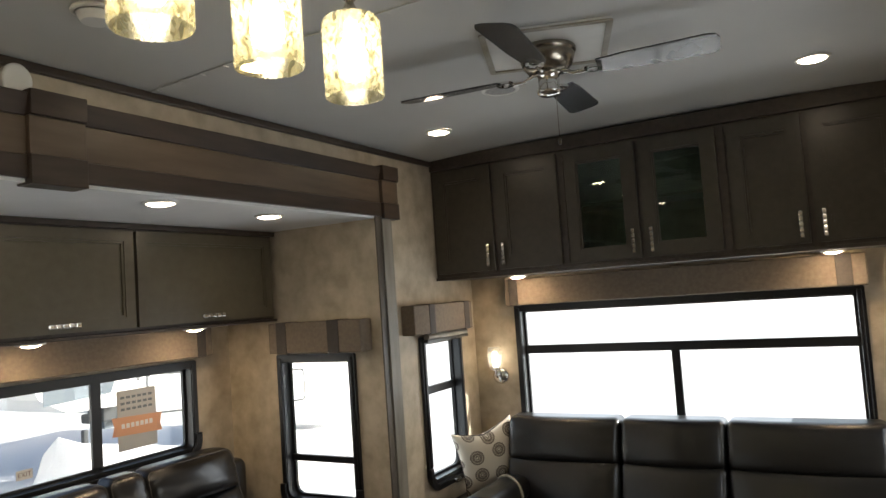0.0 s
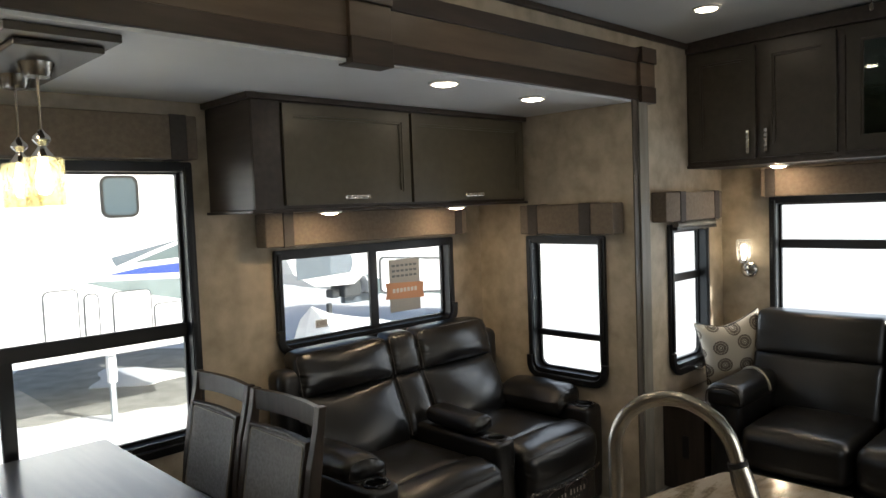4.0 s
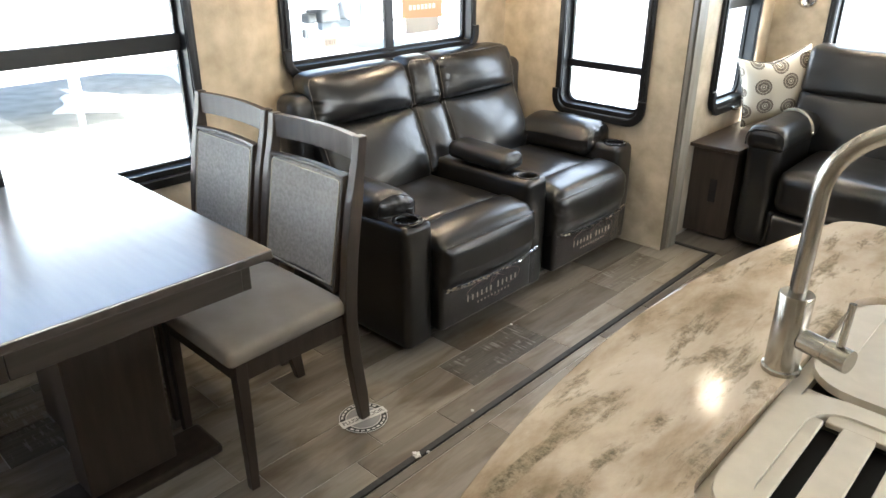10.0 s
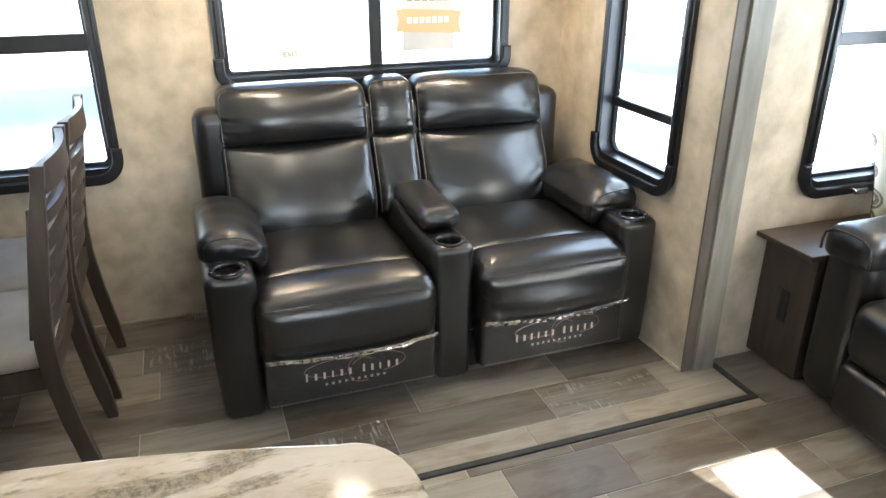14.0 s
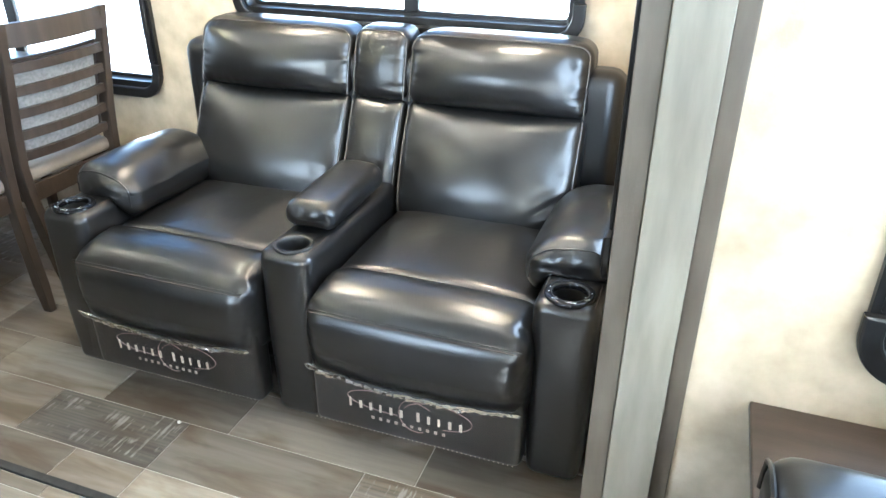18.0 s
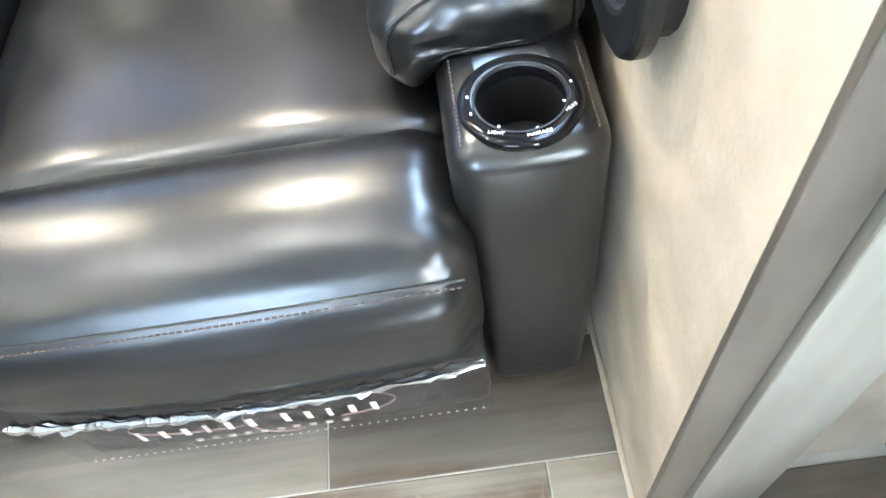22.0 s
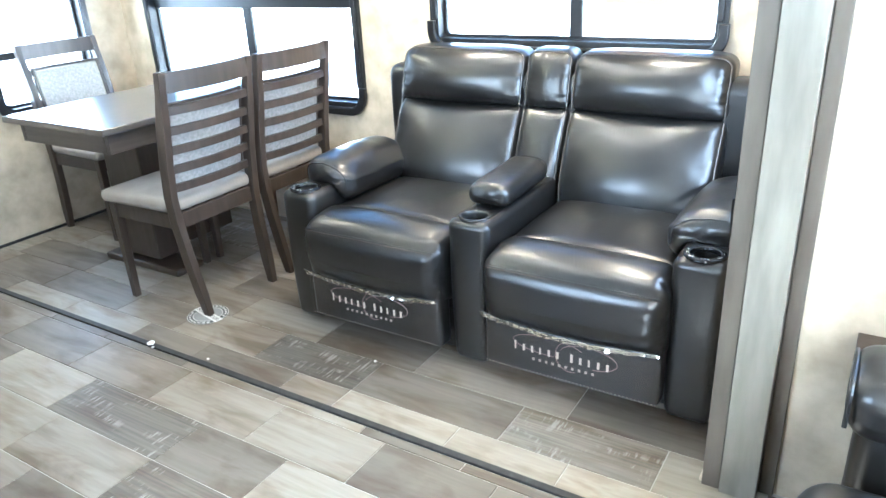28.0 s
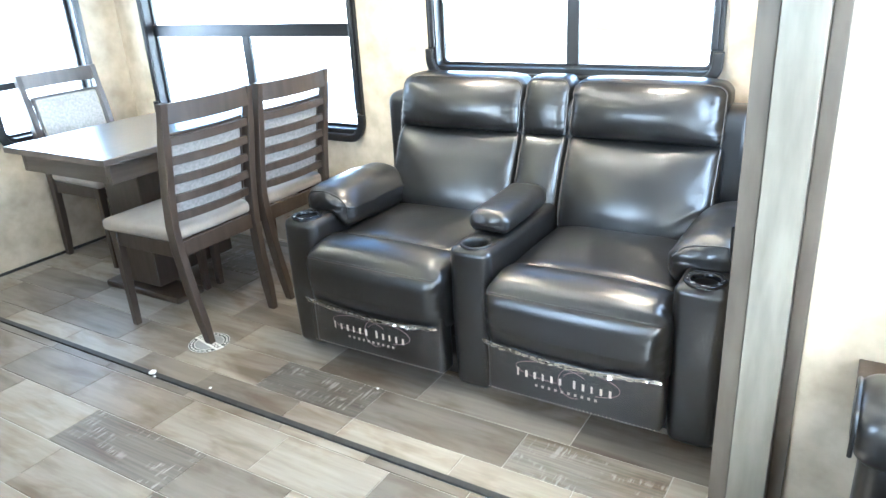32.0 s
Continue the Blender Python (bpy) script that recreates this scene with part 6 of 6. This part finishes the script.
def trailer(name_label, xs, y0, y1, z0, z1, windows, graphics, doors, jack, wheels=2):
    t = thing("travel_trailer", name_label, "trailer", T(xs, y1, -0.95), "parked trailers")
    base_ = T(-xs, -y1, 0.95)
    put = lambda nm, bm, mat, parent=None, lab="": part(nm, move(bm, base_) if parent is None else move(bm, base_), mat, parent or t, lab)
    put("body", rounded_body(xs - 2.5, xs, y0, y1, z0, z1, 1.1), M_TRAILER)
    for pts, mat in graphics:
        put("graphic_stripe", side_plate(pts, xs + 0.001), mat)
    for a, bb, c, d in windows:
        w = put("window", side_plate(rounded(a, bb, c, d, 0.08), xs + 0.002, 0.012), M_TGLASS)
        put("window_frame", move(ring(rounded(a - 0.03, bb + 0.03, c - 0.03, d + 0.03, 0.1), rounded(a, bb, c, d, 0.08), 0, 0.02), win_matrix("west", xs)), M_BLACK, w)
    for a, bb, c, d in doors:
        dd = put("compartment_door", side_plate(rounded(a, bb, c, d, 0.06), xs + 0.002, 0.012), M_TRAILER)
        put("door_trim", move(ring(rounded(a - 0.012, bb + 0.012, c - 0.012, d + 0.012, 0.07), rounded(a, bb, c, d, 0.06), 0, 0.018), win_matrix("west", xs)), M_LINE, dd)
    for y, x in jack:
        leg = put("landing_leg", box(x - 0.05, x + 0.05, y - 0.05, y + 0.05, -0.46, z0 + 0.02, 0.01), M_TRAILER)
        put("leg_foot", box(x - 0.03, x + 0.03, y - 0.03, y + 0.03, -0.95, -0.45), M_SILVER, leg)
    for k in range(wheels):
        y = y0 + (y1 - y0) * 0.38 + k * 0.95
        wh = put("wheel", move(lathe([(0.0, -0.1), (0.36, -0.1), (0.40, -0.06), (0.40, 0.06), (0.36, 0.1), (0.0, 0.1)], 28), T(xs - 0.2, y, -0.55) @ pose(0, 0, 0, 0, 90, 0)), M_RUBBER)
        put("rim", move(lathe([(0.0, 0.02), (0.2, 0.03), (0.24, 0.0)], 20), T(xs - 0.08, y, -0.55) @ pose(0, 0, 0, 0, 90, 0)), M_SILVER, wh)
    return t


trailer("white fifth-wheel trailer with blue and slate swoosh graphics", -7.2, -9.0, 1.75, -0.10, 2.95,
        [(0.01, 0.40, 1.61, 2.06), (-4.2, -2.9, 1.6, 2.2)],
        [([(0.05, 1.09), (0.11, 0.98), (0.54, 1.135), (0.96, 1.275)], M_SLATE),
         ([(0.315, 1.006), (1.09, 1.042), (1.087, 1.264)], M_TEAL),
         ([(0.0, 0.885), (0.20, 0.872), (1.057, 0.832), (1.073, 0.969), (0.435, 0.945)], M_BLUE),
         ([(-0.29, 0.824), (0.122, 0.685), (0.939, 0.482), (1.043, 0.756)], M_PALETEAL),
         ([(-2.6, 0.96), (-0.6, 0.98), (-0.1, 1.01), (-0.6, 1.03)], M_SILVER)],
        [(-0.72, -0.36, 0.10, 0.745), (-0.28, -0.13, 0.10, 0.67), (0.05, 0.50, 0.10, 0.66), (0.55, 0.93, 0.10, 0.46)],
        [(0.03, -7.35)])
cap = [(-7.196, y, z) for y, z in ((0.97, 2.05), (1.084, 1.485), (1.115, 1.131), (1.057, 0.832), (0.938, 0.476))]
solid("cap_joint", tube(cap, 0.008, 6), M_LINE, "thin grey joint line of the trailer's front cap", "trim")


def drift(name, pts, z, mat, label):
    """A low irregular sheet lying on the ground."""
    n = 10
    out = []
    for (a, c), (d, f) in zip(pts, pts[1:] + pts[:1]):
        for i in range(n):
            x, y = a + (d - a) * i / n, c + (f - c) * i / n
            w = 0.16 * noise.noise((x * 2.2, y * 2.2, z))
            out.append((x + w, y + 0.5 * w))
    structure(name, plate(out, z, z + 0.012), mat, label, "ground")


drift("ground_gravel", [(-13.5, 1.2), (-10.2, -0.95), (-8.2, -1.3), (-7.7, 0.2), (-7.4, 0.9), (-7.8, 1.6), (-8.5, 2.3), (-11.0, 2.9)], -0.949, M_GRAVEL, "bare dark gravel beneath the trailer")
drift("ground_snow_streak", [(-9.3, 0.40), (-8.9, 1.0), (-8.9, 1.85), (-10.2, 1.5), (-10.6, 1.0)], -0.936, M_SNOW, "snow streak on the gravel")
# ploughed snow bank in front of the second trailer
def snow_bank():
    b = bmesh.new()
    keys = ((1.9, 0.0), (2.3, 1.23), (2.6, 1.10), (3.4, 0.92), (4.3, 0.71), (5.5, 0.63), (7.5, 0.35), (8.5, 0.0))
    grid = []
    for i in range(67):
        y = 1.9 + 0.1 * i
        for (ya, ha), (yb, hb) in zip(keys, keys[1:]):
            if ya <= y <= yb + 1e-6:
                top_h = ha + (hb - ha) * (y - ya) / (yb - ya)
                break
        rowv = []
        for x, f in ((-4.7, 0.0), (-5.1, 0.22), (-5.5, 0.5), (-5.9, 0.82), (-6.3, 1.0), (-6.6, 0.85), (-6.9, 0.4), (-7.1, 0.0)):
            n = 0.05 * noise.noise((x * 2.5, y * 2.5, 1.0)) * (1 if 0 < f < 1 else 0.3 * f)
            rowv.append(b.verts.new((x, y, -0.955 + top_h * f + n)))
        grid.append(rowv)
    for ra, rb in zip(grid, grid[1:]):
        for k in range(len(ra) - 1):
            b.faces.new((ra[k], rb[k], rb[k + 1], ra[k + 1]))
    bmesh.ops.recalc_face_normals(b, faces=b.faces)
    return b


structure("ground_snow_bank", snow_bank(), M_SNOW, "ploughed white snow bank", "ground")
# second trailer: its nose overhangs the hitch
t2 = thing("travel_trailer", "white fifth-wheel trailer with grey-green wedge and outlined compartment doors", "trailer", T(-7.4, 3.9, -0.95), "parked trailers")
FACE = T(0, -3.9, 0.95) @ Matrix.Translation((0, 0, 0))


def on_side(pts, off, th):
    return move(move(plate(pts, 0, th), win_matrix("west", off)), FACE)


def sheared(pts, k, y0):
    return [(u, v - k * (u - y0)) for u, v in pts]


hull = [(2.5, 2.6), (2.5, 1.15), (2.75, 0.62), (3.14, 0.39), (3.87, 0.37), (4.08, 0.50), (4.22, 0.30), (4.35, 0.15), (5.56, 0.02), (6.75, -0.20), (9.5, -0.60), (9.5, 2.6)]
part("body", on_side(hull, -2.4, 2.4), M_TRAILER, t2)
part("graphic_stripe", on_side([(4.09, 0.52), (4.23, 0.31), (4.36, 0.16), (5.56, 0.035), (6.75, -0.185), (6.75, -0.03), (5.9, 0.03), (4.42, 0.18), (4.40, 0.40)], 0.002, 0.006), M_TEAL, t2)
part("graphic_stripe", on_side([(5.75, 0.90), (6.0, 0.90), (6.15, 0.70), (6.05, 0.66)], 0.002, 0.006), M_TEAL, t2)
part("graphic_stripe", on_side([(6.1, 0.98), (7.4, 0.90), (7.4, 0.60), (6.5, 0.72)], 0.002, 0.006), M_BLUE, t2)
part("nose_window", on_side([(2.8, 0.96), (3.72, 0.95), (3.84, 0.82), (3.86, 0.70), (3.80, 0.57), (2.8, 0.53)], 0.002, 0.010), M_SLATE, t2, "blue-grey nose panel")
part("marker_light", on_side([(4.24, 0.68), (4.29, 0.68), (4.29, 0.74), (4.24, 0.74)], 0.002, 0.02), M_LINE, t2)
for a, bb, c, d in ((4.40, 5.88, 0.15, 0.775), (6.05, 6.70, 0.10, 0.77), (6.85, 8.0, 0.10, 0.72)):
    o_, i_ = sheared(rounded(a, bb, c, d, 0.10), 0.085, 4.4), sheared(rounded(a + 0.035, bb - 0.035, c + 0.035, d - 0.035, 0.075), 0.085, 4.4)
    dd = part("compartment_door", on_side(i_, 0.002, 0.010), M_TRAILER, t2)
    part("door_trim", move(move(ring(o_, i_, 0, 0.016), win_matrix("west", 0.0)), FACE), M_LINE, dd)
hitch = thing("trailer_hitch", "dark steel trailer hitch under the nose", "hitch", T(-7.7, 3.8, -0.95))
part("pin_box", box(-0.2, 0.2, -0.05, 0.30, 1.10, 1.36, 0.03), M_LINE, hitch)
part("coupler", box(-0.10, 0.10, -0.22, -0.06, 1.10, 1.24, 0.03), M_LINE, hitch)
part("cross_bar", box(-0.06, 0.06, 0.05, 0.62, 0.98, 1.12, 0.01), M_SLATE, hitch)
part("jack_leg", box(-0.04, 0.04, -0.26, -0.19, 0.0, 1.02, 0.01), M_LINE, hitch)
# far tree line
random.seed(4)
wood = bmesh.new()
for i in range(90):
    y = -60 + i * 1.4 + random.uniform(-0.5, 0.5)
    x = -55 + random.uniform(-4, 4)
    h = random.uniform(4, 8)
    tube([(x, y, -1.3), (x + random.uniform(-0.3, 0.3), y, h * 0.5), (x + random.uniform(-0.6, 0.6), y, h)], [0.18, 0.12, 0.03], 5, bm=wood)
    for k in range(7):
        z = h * random.uniform(0.3, 0.95)
        a = random.uniform(0, 6.3)
        tube([(x, y, z), (x + 1.2 * math.cos(a), y + 1.2 * math.sin(a), z + 1.0)], [0.05, 0.015], 4, bm=wood)
solid("bare_woods", wood, M_TREE, "distant leafless winter tree line", "trees", kind="stuff")

# papers on the slide-out window
pap = thing("window_notice", "grey paper notice with an orange ribbon on the window", "notice", win_matrix("west", XB - 0.0405))
part("sheet", plate(rounded(-0.685, -0.465, 1.00, 1.285, 0.004), 0.0, 0.0012), M_GREYPAPER, pap)
part("ribbon", plate([(-0.715, 1.075), (-0.435, 1.062), (-0.445, 1.10), (-0.435, 1.150), (-0.715, 1.163), (-0.703, 1.12)], 0.0013, 0.0028), M_ORANGE, pap, "orange ribbon")
bb_ = bmesh.new()
for r_ in range(3):
    for i in range(6):
        box(-0.665 + i * 0.031, -0.665 + i * 0.031 + 0.022, 1.245 - r_ * 0.028, 1.257 - r_ * 0.028, 0.0013, 0.0018, bm=bb_)
part("printed_bars", bb_, M_SLATE, pap)
b2 = bmesh.new()
for i in range(7):
    box(-0.665 + i * 0.026, -0.665 + i * 0.026 + 0.018, 1.106, 1.128, 0.0029, 0.0034, bm=b2)
part("ribbon_bars", b2, M_PAPER, pap)
ex = solid("exit_label", plate(rounded(-1.165, -1.095, 0.988, 1.028, 0.003), 0.0, 0.001), M_PAPER, "small white exit label on the window", "label", at=win_matrix("west", XB - 0.0405))
lettering("EXIT", 0.028, M_ROSE, ex, T(-1.130, 1.008, 0.0014), label="red printed word")

# ---- floors: one tile an object ----
fl = tagged(part("floor", box(XW, XK, YF, YR, -0.06, -0.0032), M_GROUT), "wood-look plank tile floor with pale joints", "floor", kind="structure")
fs = tagged(part("floor_slide", box(XB, 0.199, YS, 0.1282, -0.05, -0.0012), M_GROUT), "wood-look plank tile floor of the slide-out", "floor", kind="structure")
GAP = 0.0025
MESHES = {}


def tile(parent, x0, x1, y0, y1, z, scraped):
    w, l = round(x1 - x0 - GAP, 3), round(y1 - y0 - GAP, 3)
    if w < 0.01 or l < 0.01:
        return
    key = (w, l, scraped)
    if key not in MESHES:
        b = bmesh.new()
        hw, hl, c = w / 2, l / 2, 0.0012
        lo = [b.verts.new(p) for p in ((-hw, -hl, -0.004), (hw, -hl, -0.004), (hw, hl, -0.004), (-hw, hl, -0.004))]
        mid = [b.verts.new(p) for p in ((-hw, -hl, 0.0003), (hw, -hl, 0.0003), (hw, hl, 0.0003), (-hw, hl, 0.0003))]
        up_ = [b.verts.new(p) for p in ((-hw + c, -hl + c, 0.0012), (hw - c, -hl + c, 0.0012), (hw - c, hl - c, 0.0012), (-hw + c, hl - c, 0.0012))]
        b.faces.new(up_)
        for a, q in ((lo, mid), (mid, up_)):
            for k in range(4):
                b.faces.new((a[k], a[(k + 1) % 4], q[(k + 1) % 4], q[k]))
        MESHES[key] = mesh_of(b, "tile", M_TILES if scraped else M_TILE)
    ob = new("tile", MESHES[key])
    ob.location = ((x0 + x1) / 2, (y0 + y1) / 2, z)
    ob.parent = parent


random.seed(12)


def row(parent, x0, x1, ya, yb, z, joints=None, scrapes=()):
    """One row of tiles from yb down to ya; joints: known joints, then chance ones."""
    cuts = [yb] + [j for j in (joints or []) if ya < j < yb]
    y = cuts[-1]
    if not joints:
        y = yb + random.uniform(-0.40, -0.08)
        cuts.append(y)
    while True:
        y -= random.choice((0.435, 0.525, 0.435, 0.34))
        if y < ya + 0.06:
            break
        cuts.append(y)
    cuts.append(ya)
    for i, (a, bb) in enumerate(zip(cuts, cuts[1:])):
        known = joints is not None and i < len(joints) + 1
        tile(parent, x0, x1, bb, a, z, (i in scrapes) if known else random.random() < 0.22)


W = 0.1785
row(fs, 0.097, 0.1995, YS, 0.128, 0.0, [-0.323, -0.659, -1.065, -1.283, -1.70])
row(fs, -0.082, 0.097, YS, 0.128, 0.0, [-0.105, -0.538, -1.065, -1.500, -1.93], (1, 3))
row(fs, -0.082 - W, -0.082, YS, 0.0, 0.0, [-0.405, -0.945, -1.366, -1.800])
x = -0.082 - W
while x > XB + 0.02:
    row(fs, max(XB + 0.009, x - W), x, YS + 0.013, -0.009, 0.0)
    x -= W
row(fl, 0.2225, 0.258, -3.42, 0.152, -0.002)
row(fl, 0.258, 0.445, YF, YR, -0.002, [0.78, 0.36, -0.07, -0.45, -0.812, -1.190, -1.62])
x = 0.445
while x < 2.9:
    ya, yb = (YF, YR) if x + 0.186 < XR else (-3.40, -0.35)
    row(fl, x, x + 0.186, ya, yb, -0.002)
    x += 0.186
row(fl, XW + 0.013, 0.258, 0.152, YR, -0.002)
for px, py in ((-0.07, -1.09), (0.19, -1.62), (0.228, -1.865)):
    b = bmesh.new()
    bmesh.ops.create_icosphere(b, subdivisions=1, radius=0.006)
    for v in b.verts:
        v.co *= 1 + 0.5 * noise.noise(v.co * 300 + Vector((px, py, 0)) * 50)
        v.co.z *= 0.5
    solid("lint_scrap", b, M_PAPER, "tiny white scrap of lint on the floor", "scrap", at=T(px, py, 0.009), group="floor scraps")

b = bmesh.new()
bmesh.ops.create_icosphere(b, subdivisions=3, radius=0.017)
for v in b.verts:
    n = v.co.normalized()
    v.co *= 0.45 + 0.9 * abs(noise.noise(n * 2.6 + Vector((3, 1, 7))))
    v.co.z *= 0.45
solid("paper_scrap", b, M_PAPER, "crumpled white paper scrap by the floor seam", "scrap", at=T(0.212, -1.900, 0.009), group="floor scraps")
